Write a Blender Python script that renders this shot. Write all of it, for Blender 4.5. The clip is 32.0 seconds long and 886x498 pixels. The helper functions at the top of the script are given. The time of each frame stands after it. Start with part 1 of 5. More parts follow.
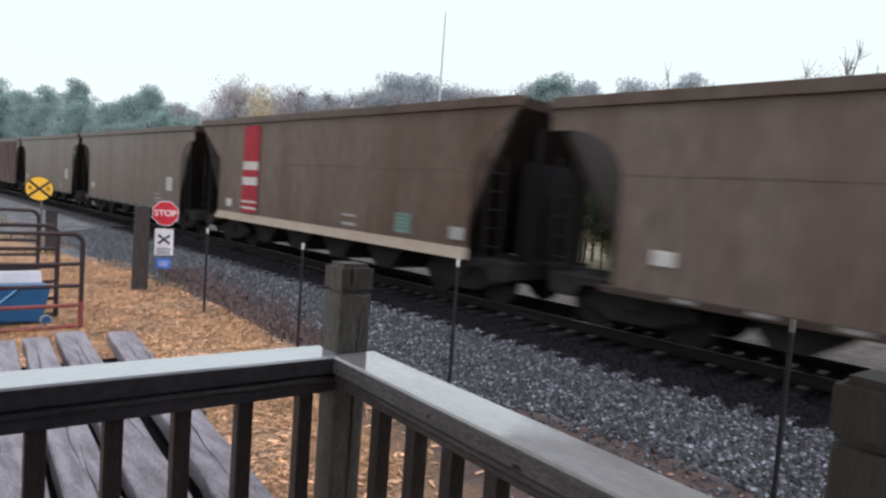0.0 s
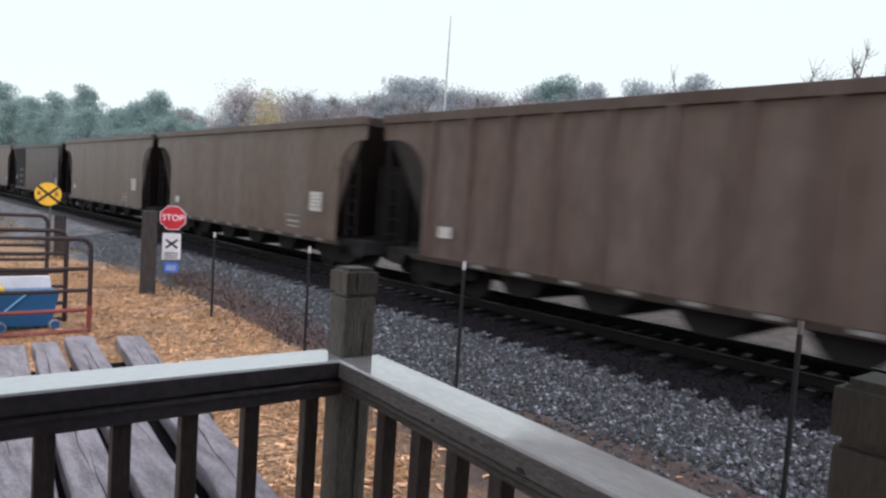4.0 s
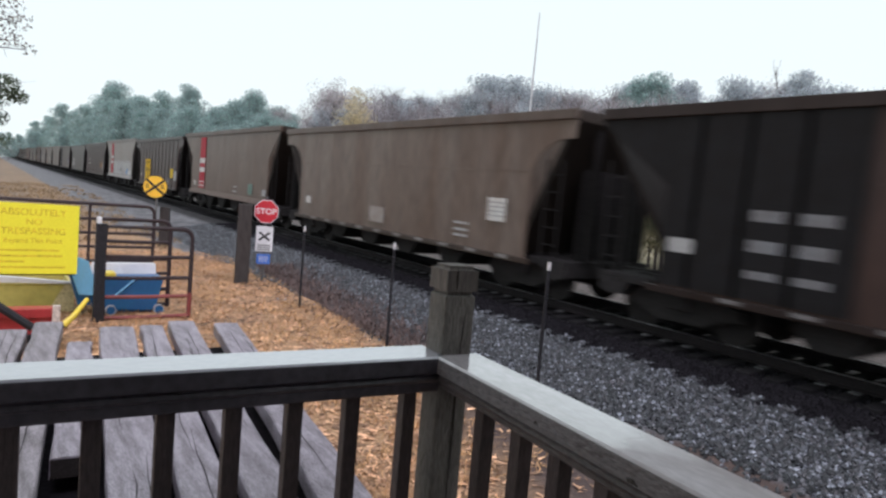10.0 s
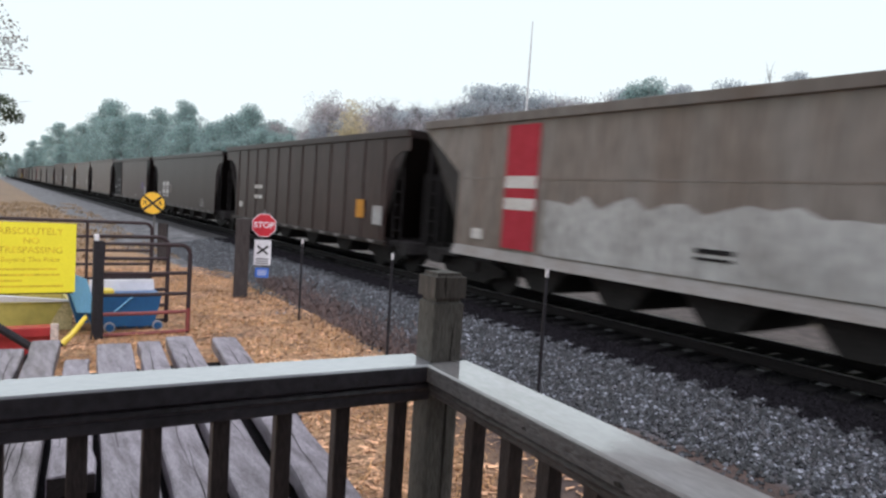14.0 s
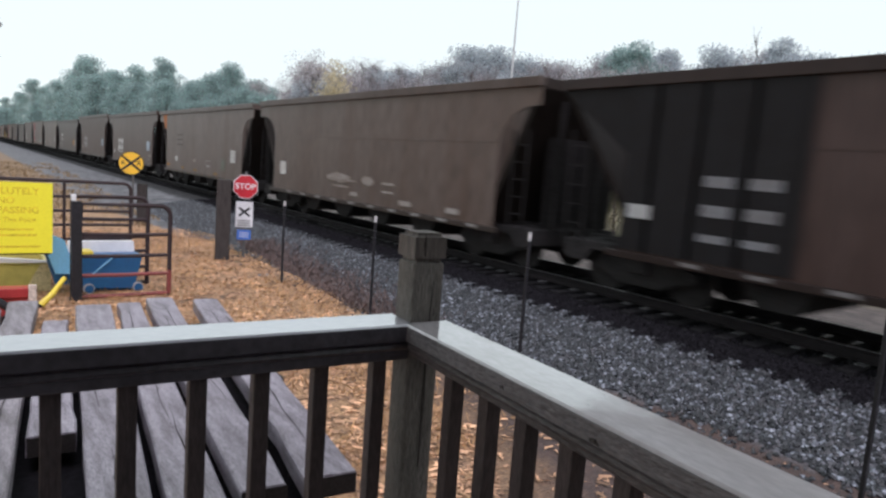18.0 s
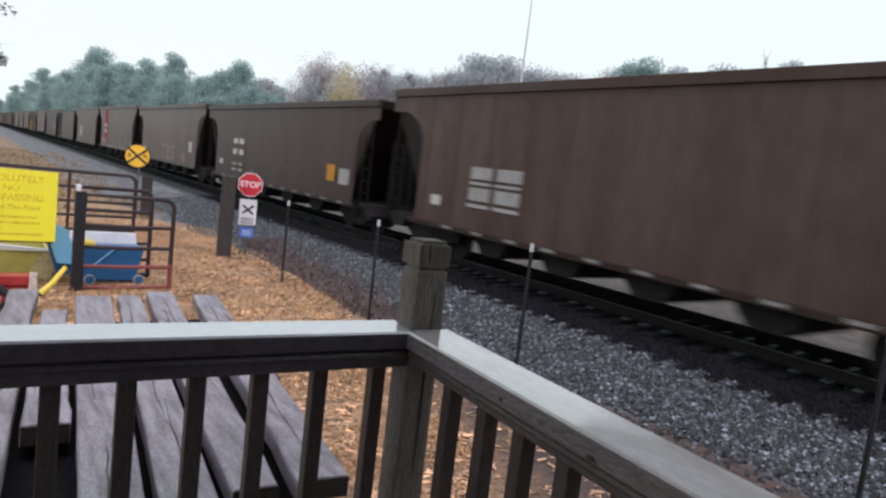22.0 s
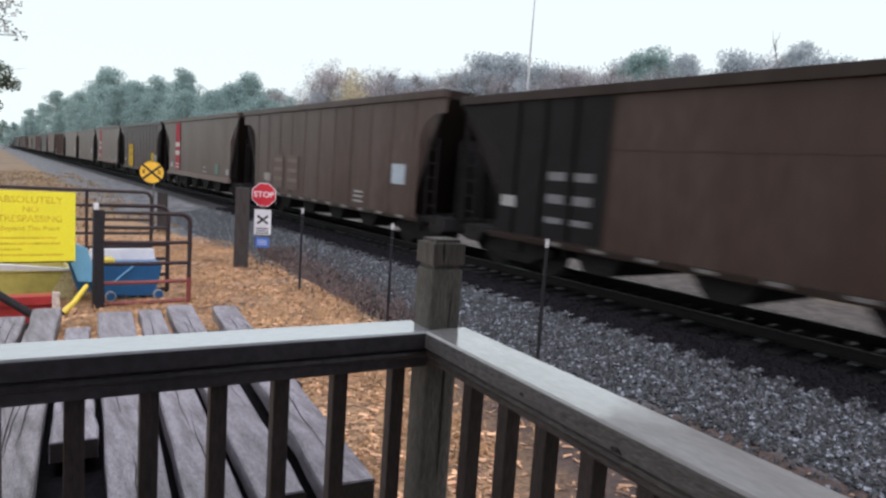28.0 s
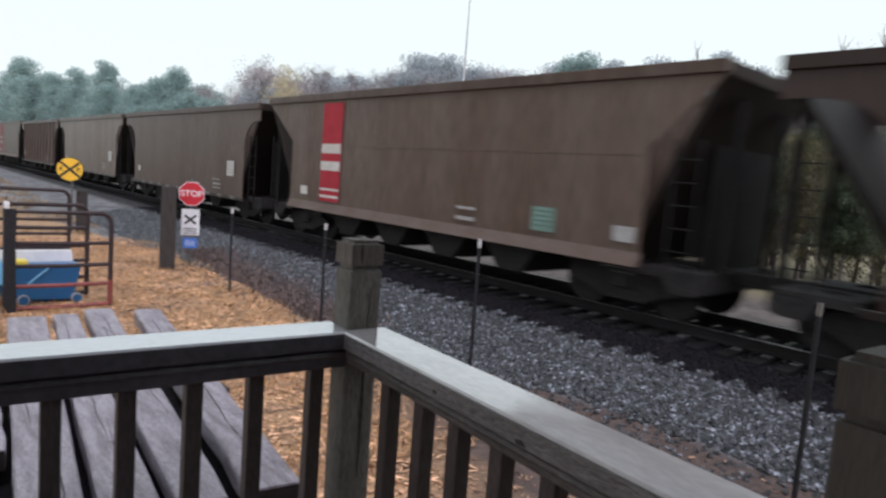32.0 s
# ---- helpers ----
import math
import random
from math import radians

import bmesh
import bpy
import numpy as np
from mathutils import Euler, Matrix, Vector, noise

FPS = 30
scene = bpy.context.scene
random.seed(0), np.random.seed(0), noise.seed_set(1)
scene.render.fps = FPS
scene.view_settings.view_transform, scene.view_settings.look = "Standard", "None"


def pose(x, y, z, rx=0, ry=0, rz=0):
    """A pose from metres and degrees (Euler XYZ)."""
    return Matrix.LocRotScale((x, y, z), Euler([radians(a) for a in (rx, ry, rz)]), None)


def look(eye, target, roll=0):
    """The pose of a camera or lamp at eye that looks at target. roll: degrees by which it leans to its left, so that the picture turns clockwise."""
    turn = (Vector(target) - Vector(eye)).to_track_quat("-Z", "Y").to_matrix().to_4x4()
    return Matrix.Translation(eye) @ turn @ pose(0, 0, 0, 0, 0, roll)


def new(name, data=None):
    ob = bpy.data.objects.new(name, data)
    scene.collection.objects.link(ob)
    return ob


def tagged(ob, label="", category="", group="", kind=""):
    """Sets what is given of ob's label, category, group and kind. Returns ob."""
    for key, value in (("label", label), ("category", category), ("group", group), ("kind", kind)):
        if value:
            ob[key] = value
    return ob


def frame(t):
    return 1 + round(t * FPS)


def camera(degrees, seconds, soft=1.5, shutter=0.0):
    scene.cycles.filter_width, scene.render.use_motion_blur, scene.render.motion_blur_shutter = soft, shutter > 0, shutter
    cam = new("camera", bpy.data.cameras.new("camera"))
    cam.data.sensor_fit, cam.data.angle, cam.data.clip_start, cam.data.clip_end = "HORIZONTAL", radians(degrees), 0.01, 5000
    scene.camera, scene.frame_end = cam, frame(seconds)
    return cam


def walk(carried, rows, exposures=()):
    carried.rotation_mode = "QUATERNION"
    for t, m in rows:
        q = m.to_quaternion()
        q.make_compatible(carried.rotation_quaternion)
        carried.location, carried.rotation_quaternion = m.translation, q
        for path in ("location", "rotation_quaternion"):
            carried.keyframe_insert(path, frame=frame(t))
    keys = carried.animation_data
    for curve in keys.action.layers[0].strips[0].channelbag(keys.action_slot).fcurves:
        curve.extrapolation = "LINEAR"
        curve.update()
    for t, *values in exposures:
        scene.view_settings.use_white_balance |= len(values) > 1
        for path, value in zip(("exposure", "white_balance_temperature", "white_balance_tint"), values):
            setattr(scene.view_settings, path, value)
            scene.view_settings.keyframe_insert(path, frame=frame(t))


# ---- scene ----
# ---- camera ----
cam = camera(69.8, 32.0, soft=2.5, shutter=0.5)
PATH = [
    (0.0, pose(-0.001, -0.010, 2.405, 86.07, -4.15, -43.45)),
    (0.5, pose(-0.002, -0.001, 2.406, 86.21, -3.98, -42.42)),
    (1.0, pose(0.002, 0.000, 2.406, 86.51, -3.86, -42.68)),
    (1.5, pose(0.003, 0.003, 2.404, 86.67, -3.63, -42.12)),
    (2.0, pose(-0.002, -0.006, 2.406, 86.63, -3.38, -42.49)),
    (2.5, pose(-0.003, -0.011, 2.407, 86.82, -3.72, -43.11)),
    (4.5, pose(-0.001, -0.020, 2.408, 86.07, -3.88, -42.89)),
    (5.0, pose(0.000, -0.023, 2.407, 86.09, -4.30, -43.34)),
    (5.5, pose(-0.007, -0.012, 2.406, 86.27, -4.34, -41.81)),
    (6.0, pose(-0.003, -0.012, 2.408, 86.31, -4.50, -41.57)),
    (6.5, pose(-0.006, -0.007, 2.404, 85.83, -5.45, -40.42)),
    (7.0, pose(-0.004, -0.002, 2.405, 85.90, -4.79, -40.38)),
    (7.5, pose(-0.006, -0.004, 2.405, 85.72, -4.69, -40.46)),
    (8.0, pose(-0.011, -0.005, 2.405, 85.77, -4.73, -39.63)),
    (8.5, pose(-0.021, 0.004, 2.410, 86.79, -4.17, -37.85)),
    (9.0, pose(-0.024, 0.005, 2.407, 86.82, -4.90, -37.37)),
    (9.5, pose(-0.028, 0.005, 2.406, 86.37, -5.14, -37.56)),
    (10.0, pose(-0.026, 0.015, 2.404, 85.60, -4.96, -35.47)),
    (10.5, pose(-0.020, 0.017, 2.405, 85.84, -4.46, -35.58)),
    (11.0, pose(-0.022, 0.017, 2.402, 85.65, -4.71, -36.16)),
    (11.5, pose(-0.017, 0.019, 2.401, 84.98, -4.32, -35.48)),
    (12.0, pose(-0.012, 0.016, 2.402, 86.39, -3.20, -35.93)),
    (12.5, pose(-0.011, 0.017, 2.400, 86.62, -3.23, -35.16)),
    (13.0, pose(-0.014, 0.012, 2.396, 86.61, -2.65, -35.50)),
    (13.5, pose(-0.014, 0.007, 2.400, 85.85, -3.38, -35.45)),
    (14.0, pose(-0.006, 0.003, 2.401, 86.48, -3.62, -35.63)),
    (14.5, pose(-0.001, -0.006, 2.400, 86.17, -3.12, -35.23)),
    (16.5, pose(0.005, 0.009, 2.397, 84.72, -3.56, -36.25)),
    (17.0, pose(0.002, 0.001, 2.395, 84.34, -3.92, -37.37)),
    (17.5, pose(0.007, 0.012, 2.392, 83.54, -4.06, -36.37)),
    (18.0, pose(0.007, 0.008, 2.393, 83.30, -4.16, -37.05)),
    (18.5, pose(0.009, 0.004, 2.393, 83.81, -4.20, -36.56)),
    (19.0, pose(0.001, 0.003, 2.395, 83.87, -4.01, -36.86)),
    (19.5, pose(0.008, 0.009, 2.389, 83.04, -4.37, -37.05)),
    (20.0, pose(0.005, 0.014, 2.390, 83.02, -4.12, -35.97)),
    (20.5, pose(0.009, 0.008, 2.390, 83.20, -4.33, -37.52)),
    (21.0, pose(0.004, 0.009, 2.392, 83.22, -3.94, -37.40)),
    (21.5, pose(-0.002, 0.008, 2.396, 83.84, -4.76, -37.29)),
    (22.0, pose(0.000, 0.010, 2.397, 83.86, -6.75, -36.64)),
    (22.5, pose(-0.002, 0.001, 2.396, 83.97, -5.71, -37.27)),
    (23.0, pose(-0.004, 0.003, 2.395, 84.01, -5.80, -36.69)),
    (23.5, pose(0.001, 0.003, 2.392, 83.72, -5.09, -37.51)),
    (24.0, pose(0.003, 0.004, 2.392, 83.52, -5.01, -37.00)),
    (24.5, pose(0.002, 0.003, 2.391, 83.60, -4.79, -37.21)),
    (26.5, pose(0.002, 0.006, 2.392, 83.46, -4.93, -37.08)),
    (27.0, pose(0.003, 0.002, 2.396, 84.27, -4.45, -36.36)),
    (27.5, pose(0.003, 0.002, 2.394, 83.98, -4.17, -35.96)),
    (28.0, pose(0.005, 0.011, 2.392, 83.83, -3.82, -35.57)),
    (28.5, pose(0.014, 0.005, 2.395, 83.58, -3.98, -36.87)),
    (29.0, pose(0.021, -0.010, 2.400, 84.54, -4.02, -38.98)),
    (29.5, pose(0.021, -0.027, 2.404, 85.08, -3.87, -40.76)),
    (30.0, pose(0.017, -0.020, 2.402, 84.99, -3.46, -39.42)),
    (30.5, pose(0.026, -0.031, 2.400, 85.04, -3.67, -40.82)),
    (31.0, pose(0.023, -0.032, 2.398, 84.41, -3.88, -41.25)),
    (31.5, pose(0.018, -0.007, 2.395, 84.23, -3.96, -38.73)),
    (32.0, pose(0.022, -0.022, 2.397, 84.25, -4.26, -41.30)),
]
walk(cam, PATH, exposures=[(0.0, 0.27, 5900, 23), (32.0, 0.27, 5900, 23)])

# ---- light: an overcast, wet morning ----
world = bpy.data.worlds.new("overcast_sky")
scene.world = world
world.use_nodes = True
wn, wl = world.node_tree.nodes, world.node_tree.links
wn.clear()
sky = wn.new("ShaderNodeTexSky")
sky.sky_type, sky.sun_disc = "NISHITA", False
sky.sun_elevation, sky.sun_rotation = radians(54), radians(200)
sky.air_density, sky.dust_density, sky.ozone_density = 1.0, 3.0, 1.5
scale = wn.new("ShaderNodeMixRGB")
scale.blend_type, scale.inputs[0].default_value = "MULTIPLY", 1.0
scale.inputs[2].default_value = (0.10, 0.10, 0.10, 1)
cloud = wn.new("ShaderNodeMixRGB")
cloud.inputs[0].default_value, cloud.inputs[2].default_value = 0.88, (0.84, 0.94, 0.80, 1)
back = wn.new("ShaderNodeBackground")
back.inputs[1].default_value = 1.0
wout = wn.new("ShaderNodeOutputWorld")
wl.new(sky.outputs[0], scale.inputs[1])
wl.new(scale.outputs[0], cloud.inputs[1])
wl.new(cloud.outputs[0], back.inputs[0])
wl.new(back.outputs[0], wout.inputs[0])
sun = new("sun", bpy.data.lights.new("sun", "SUN"))
sun.data.energy, sun.data.angle, sun.data.color = 1.75, radians(35), (1.0, 0.91, 0.94)
sun.matrix_world = look((0, 0, 30), (7, 20, 0))


# ---- materials ----
def rgb(c):
    return (c[0], c[1], c[2], 1)


def mat(name, c, rough=0.7, c2=None, fine=40.0, coarse=3.0, amount=0.35, bump=0.2, bumpscale=60.0, metal=0.0, spread=0.0,
        by_object=False, stretch=(1, 1, 1), spec=0.5, stain=0.5, coat=0.0, peaky=0.0):
    """A surface with grain at two scales: c at its lightest, c2 where the coarse stains lie. spread: how far pieces differ."""
    m = bpy.data.materials.new(name)
    m.use_nodes = True
    n, l = m.node_tree.nodes, m.node_tree.links
    bsdf = n["Principled BSDF"]
    bsdf.inputs["Roughness"].default_value, bsdf.inputs["Metallic"].default_value = rough, metal
    bsdf.inputs["Specular IOR Level"].default_value = spec
    bsdf.inputs["Coat Weight"].default_value, bsdf.inputs["Coat Roughness"].default_value = coat, 0.06
    co = n.new("ShaderNodeTexCoord")
    mp = n.new("ShaderNodeMapping")
    mp.inputs["Scale"].default_value = stretch
    l.new(co.outputs["Object"], mp.inputs[0])
    src = mp.outputs[0]
    info = n.new("ShaderNodeObjectInfo")
    shift = n.new("ShaderNodeVectorMath")
    shift.operation = "MULTIPLY_ADD"
    comb = n.new("ShaderNodeCombineXYZ")
    for k in range(3):
        l.new(info.outputs["Random"], comb.inputs[k])
    l.new(comb.outputs[0], shift.inputs[0])
    shift.inputs[1].default_value = (37.0, 11.0, 23.0)
    l.new(src, shift.inputs[2])
    n1, n2 = n.new("ShaderNodeTexNoise"), n.new("ShaderNodeTexNoise")
    n1.inputs["Scale"].default_value, n1.inputs["Detail"].default_value = fine, 4
    n2.inputs["Scale"].default_value, n2.inputs["Detail"].default_value = coarse, 5
    l.new(shift.outputs[0], n1.inputs[0])
    l.new(shift.outputs[0], n2.inputs[0])
    base = n.new("ShaderNodeRGB")
    base.outputs[0].default_value = rgb(c)
    col = base.outputs[0]
    if by_object:
        col = info.outputs["Color"]
    ramp = n.new("ShaderNodeMapRange")
    ramp.inputs[1].default_value, ramp.inputs[2].default_value = 0.38, 0.68
    l.new(n2.outputs[0], ramp.inputs[0])
    sm = n.new("ShaderNodeMath")
    sm.operation = "MULTIPLY"
    sm.inputs[1].default_value = stain
    l.new(ramp.outputs[0], sm.inputs[0])
    mix = n.new("ShaderNodeMixRGB")
    l.new(sm.outputs[0], mix.inputs[0])
    l.new(col, mix.inputs[1])
    if by_object and c2 is None:
        dk = n.new("ShaderNodeMixRGB")
        dk.blend_type, dk.inputs[0].default_value, dk.inputs[2].default_value = "MULTIPLY", 1, (0.74, 0.63, 0.56, 1)
        l.new(col, dk.inputs[1])
        l.new(dk.outputs[0], mix.inputs[2])
    else:
        mix.inputs[2].default_value = rgb(c2 or [v * 0.55 for v in c])
    g = n.new("ShaderNodeMapRange")
    g.inputs[1].default_value, g.inputs[2].default_value = 0.3, 0.7
    g.inputs[3].default_value, g.inputs[4].default_value = 1 - amount, 1 + amount
    l.new(n1.outputs[0], g.inputs[0])
    mul = n.new("ShaderNodeMixRGB")
    mul.blend_type, mul.inputs[0].default_value = "MULTIPLY", 1
    l.new(mix.outputs[0], mul.inputs[1])
    l.new(g.outputs[0], mul.inputs[2])
    last = mul.outputs[0]
    if spread:
        geo = n.new("ShaderNodeNewGeometry")
        add = n.new("ShaderNodeMath")
        add.operation = "ADD"
        l.new(geo.outputs["Random Per Island"], add.inputs[0])
        l.new(info.outputs["Random"], add.inputs[1])
        fr = n.new("ShaderNodeMath")
        fr.operation = "FRACT"
        l.new(add.outputs[0], fr.inputs[0])
        sp = n.new("ShaderNodeMapRange")
        sp.inputs[3].default_value, sp.inputs[4].default_value = 1 - spread, 1 + spread
        if peaky:
            pw = n.new("ShaderNodeMath")
            pw.operation, pw.inputs[1].default_value = "POWER", peaky
            l.new(fr.outputs[0], pw.inputs[0])
            l.new(pw.outputs[0], sp.inputs[0])
            sp.inputs[3].default_value, sp.inputs[4].default_value = 0.35, 0.35 + spread
        else:
            l.new(fr.outputs[0], sp.inputs[0])
        m2 = n.new("ShaderNodeMixRGB")
        m2.blend_type, m2.inputs[0].default_value = "MULTIPLY", 1
        l.new(last, m2.inputs[1])
        l.new(sp.outputs[0], m2.inputs[2])
        last = m2.outputs[0]
    l.new(last, bsdf.inputs["Base Color"])
    if bump:
        b = n.new("ShaderNodeBump")
        b.inputs["Strength"].default_value = bump
        b.inputs["Distance"].default_value = 0.02
        n3 = n.new("ShaderNodeTexNoise")
        n3.inputs["Scale"].default_value, n3.inputs["Detail"].default_value = bumpscale, 3
        l.new(shift.outputs[0], n3.inputs[0])
        l.new(n3.outputs[0], b.inputs["Height"])
        l.new(b.outputs[0], bsdf.inputs["Normal"])
    return m


M_STRAWBIT = mat("straw_litter", (0.58, 0.345, 0.195), 0.7, (0.25, 0.135, 0.08), fine=8, coarse=1.6, amount=0.25, bump=0, spread=0.75, stain=0.8)
M_STONE = mat("ballast_stone", (0.060, 0.064, 0.073), 0.4, (0.028, 0.030, 0.035), fine=30, coarse=2.5, amount=0.35, bump=0.3, spread=4.6, peaky=8.0, stain=0.6)
# near black: the shade under the train is put in along with oil
M_SHADEOIL = mat("shade_and_oil_black", (0.012, 0.011, 0.013), 0.9, (0.008, 0.008, 0.009), fine=30, coarse=5, amount=0.3, bump=0.3, spread=0.5, spec=0.05)
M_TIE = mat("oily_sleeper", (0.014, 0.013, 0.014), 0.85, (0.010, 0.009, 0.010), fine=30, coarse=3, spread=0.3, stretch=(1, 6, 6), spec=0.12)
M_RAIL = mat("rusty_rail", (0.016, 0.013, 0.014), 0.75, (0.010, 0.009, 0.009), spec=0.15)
M_TIEPLATE = mat("wet_tie_plate", (0.15, 0.146, 0.15), 0.4, (0.06, 0.058, 0.058), fine=60, coarse=12, amount=0.4, metal=0.4)
M_RAILTOP = mat("worn_rail_head", (0.35, 0.35, 0.36), 0.3, (0.2, 0.19, 0.19), metal=0.9, bump=0.05)
M_POST = mat("grey_weathered_post", (0.16, 0.145, 0.13), 0.75, (0.07, 0.062, 0.057), fine=60, coarse=6, amount=0.3, stretch=(5, 5, 1), bump=0.5)
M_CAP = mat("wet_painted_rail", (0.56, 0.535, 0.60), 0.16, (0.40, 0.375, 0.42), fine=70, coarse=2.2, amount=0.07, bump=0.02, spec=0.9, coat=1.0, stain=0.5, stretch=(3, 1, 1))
# dark stain deepened further, the railing's shade included in the colour
M_RAILWOOD = mat("shade_dark_stained_rail", (0.068, 0.060, 0.072), 0.42, (0.036, 0.032, 0.038), fine=60, coarse=5, amount=0.25, bump=0.2)
M_BALUSTER = mat("dark_stained_baluster", (0.064, 0.047, 0.047), 0.55, (0.030, 0.023, 0.024), fine=50, coarse=5, stretch=(4, 4, 1))
M_PLANK = mat("wet_grey_plank", (0.31, 0.275, 0.315), 0.42, (0.11, 0.09, 0.105), fine=30, coarse=4, amount=0.4, stain=0.8, stretch=(7, 1, 7), bump=0.5, spread=0.15)
M_STEEL = mat("rusty_tube", (0.034, 0.024, 0.026), 0.6, (0.045, 0.026, 0.025), fine=40, coarse=4, spec=0.25)
M_STEELRED = mat("red_rusted_tube", (0.22, 0.045, 0.04), 0.55, (0.09, 0.03, 0.025), fine=40, coarse=4)
M_POSTHEAD = mat("brown_stained_post_head", (0.135, 0.112, 0.10), 0.75, (0.05, 0.042, 0.04), fine=90, coarse=14, amount=0.3, stretch=(5, 5, 0.6), bump=0.2, bumpscale=110, stain=0.8)
M_DARKPOST = mat("dark_deck_post", (0.062, 0.052, 0.046), 0.8, (0.030, 0.026, 0.024), fine=90, coarse=5, amount=0.22, stretch=(6, 6, 0.6), bump=0.15, bumpscale=120)
M_DARKSTEEL = mat("dark_steel_post", (0.020, 0.019, 0.022), 0.6, (0.014, 0.014, 0.015), spec=0.25)
M_WHITE = mat("white_paint", (0.75, 0.75, 0.76), 0.45, (0.5, 0.5, 0.5), amount=0.08, bump=0)
M_PAINT = mat("weathered_car_paint", (0.2, 0.15, 0.12), 0.4, None, fine=14, coarse=1.1, amount=0.3, by_object=True, stretch=(1, 1.0, 0.14), bump=0.05, bumpscale=3, spec=0.2, stain=0.9)
M_UNDER = mat("grimy_undergear", (0.030, 0.027, 0.027), 0.85, (0.017, 0.016, 0.016), fine=20, coarse=2, spec=0.15)
M_SHADESOOT = mat("shade_and_soot_black", (0.020, 0.0185, 0.0185), 0.85, (0.013, 0.012, 0.012), fine=20, coarse=2, spec=0.08)
M_DECAL = mat("faded_decal_paint", (0.6, 0.6, 0.6), 0.6, None, fine=20, coarse=3, amount=0.15, by_object=True, bump=0, spec=0.1)
M_TIMBER = mat("dark_timber", (0.060, 0.052, 0.049), 0.85, (0.026, 0.022, 0.021), spec=0.2, fine=40, coarse=4, amount=0.3, stretch=(5, 5, 1), bump=0.5)
M_TRUNK = mat("bark", (0.14, 0.12, 0.115), 0.9, (0.05, 0.04, 0.035), fine=10, coarse=2)
# far pine, gold, mauve and russet colours are paled: distance haze put into them
M_PINE = mat("hazed_pine_needles", (0.34, 0.45, 0.43), 0.8, (0.29, 0.385, 0.37), fine=3, coarse=0.3, amount=0.15, spread=0.25, bump=0)
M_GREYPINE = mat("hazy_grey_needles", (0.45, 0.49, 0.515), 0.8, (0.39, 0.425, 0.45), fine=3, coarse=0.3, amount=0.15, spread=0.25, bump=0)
M_OAK = mat("dark_green_leaves", (0.085, 0.11, 0.065), 0.7, (0.045, 0.06, 0.035), fine=3, coarse=0.3, amount=0.2, spread=0.4, bump=0)
M_GOLD = mat("hazed_autumn_leaves", (0.55, 0.46, 0.27), 0.8, (0.47, 0.40, 0.27), fine=3, coarse=0.3, amount=0.2, spread=0.4, bump=0)
M_MAUVE = mat("hazed_bare_twigs", (0.54, 0.51, 0.545), 0.85, (0.46, 0.435, 0.465), fine=3, coarse=0.3, amount=0.2, spread=0.4, bump=0)
M_RUST = mat("hazed_russet_leaves", (0.48, 0.425, 0.43), 0.8, (0.40, 0.36, 0.37), fine=3, coarse=0.3, amount=0.2, spread=0.4, bump=0)


def half_dry(m, edge, soft):
    """Water stands on a rail's far end only: past an uneven edge the wood has dried to a dull surface."""
    n, l = m.node_tree.nodes, m.node_tree.links
    bsdf = n["Principled BSDF"]
    co, sep, nz = n.new("ShaderNodeTexCoord"), n.new("ShaderNodeSeparateXYZ"), n.new("ShaderNodeTexNoise")
    l.new(co.outputs["Object"], sep.inputs[0])
    l.new(co.outputs["Object"], nz.inputs[0])
    nz.inputs["Scale"].default_value, nz.inputs["Detail"].default_value = 9.0, 5
    ad = n.new("ShaderNodeMath")
    ad.operation, ad.inputs[1].default_value = "MULTIPLY_ADD", 0.35
    l.new(nz.outputs[0], ad.inputs[0])
    l.new(sep.outputs[1], ad.inputs[2])
    for name, dry, wet in (("Coat Weight", 0.0, 1.0), ("Roughness", 0.55, 0.16), ("Specular IOR Level", 0.3, 0.9)):
        r = n.new("ShaderNodeMapRange")
        for k, v in enumerate((edge - soft, edge + soft, dry, wet)):
            r.inputs[1 + k].default_value = v
        l.new(ad.outputs[0], r.inputs[0])
        l.new(r.outputs[0], bsdf.inputs[name])


M_CAPDRY = mat("half_dry_painted_rail", (0.53, 0.485, 0.51), 0.3, (0.34, 0.295, 0.30), fine=50, coarse=4.0, amount=0.1, bump=0.03, spec=0.6, stain=0.85, stretch=(3, 1, 1))
half_dry(M_CAPDRY, 0.55, 0.04)


def leaves_pass_light(m, share=0.6, gaps=0.0):
    """Lets thin leaves glow with the light that falls on their other side. gaps: how much of a tuft is air between
    needles or twigs, raised on far trees for a hazy look.
    """
    n, l = m.node_tree.nodes, m.node_tree.links
    bsdf, out = n["Principled BSDF"], n["Material Output"]
    tr = n.new("ShaderNodeBsdfTranslucent")
    for k in list(l):
        if k.to_node == bsdf and k.to_socket.name == "Base Color":
            l.new(k.from_socket, tr.inputs[0])
            break
    mx, airy, gap = n.new("ShaderNodeMixShader"), n.new("ShaderNodeMixShader"), n.new("ShaderNodeBsdfTransparent")
    mx.inputs[0].default_value, airy.inputs[0].default_value = share, gaps
    l.new(bsdf.outputs[0], mx.inputs[1])
    l.new(tr.outputs[0], mx.inputs[2])
    l.new(mx.outputs[0], airy.inputs[1])
    l.new(gap.outputs[0], airy.inputs[2])
    l.new(airy.outputs[0], out.inputs[0])


M_SHRUB = mat("olive_shrub_leaves", (0.17, 0.155, 0.085), 0.7, (0.09, 0.085, 0.05), fine=3, coarse=0.3, amount=0.2, spread=0.4, bump=0)
for leaf, gaps in ((M_PINE, 0.58), (M_GREYPINE, 0.6), (M_OAK, 0.0), (M_GOLD, 0.35), (M_MAUVE, 0.62), (M_RUST, 0.62), (M_SHRUB, 0.0)):
    leaves_pass_light(leaf, gaps=gaps)


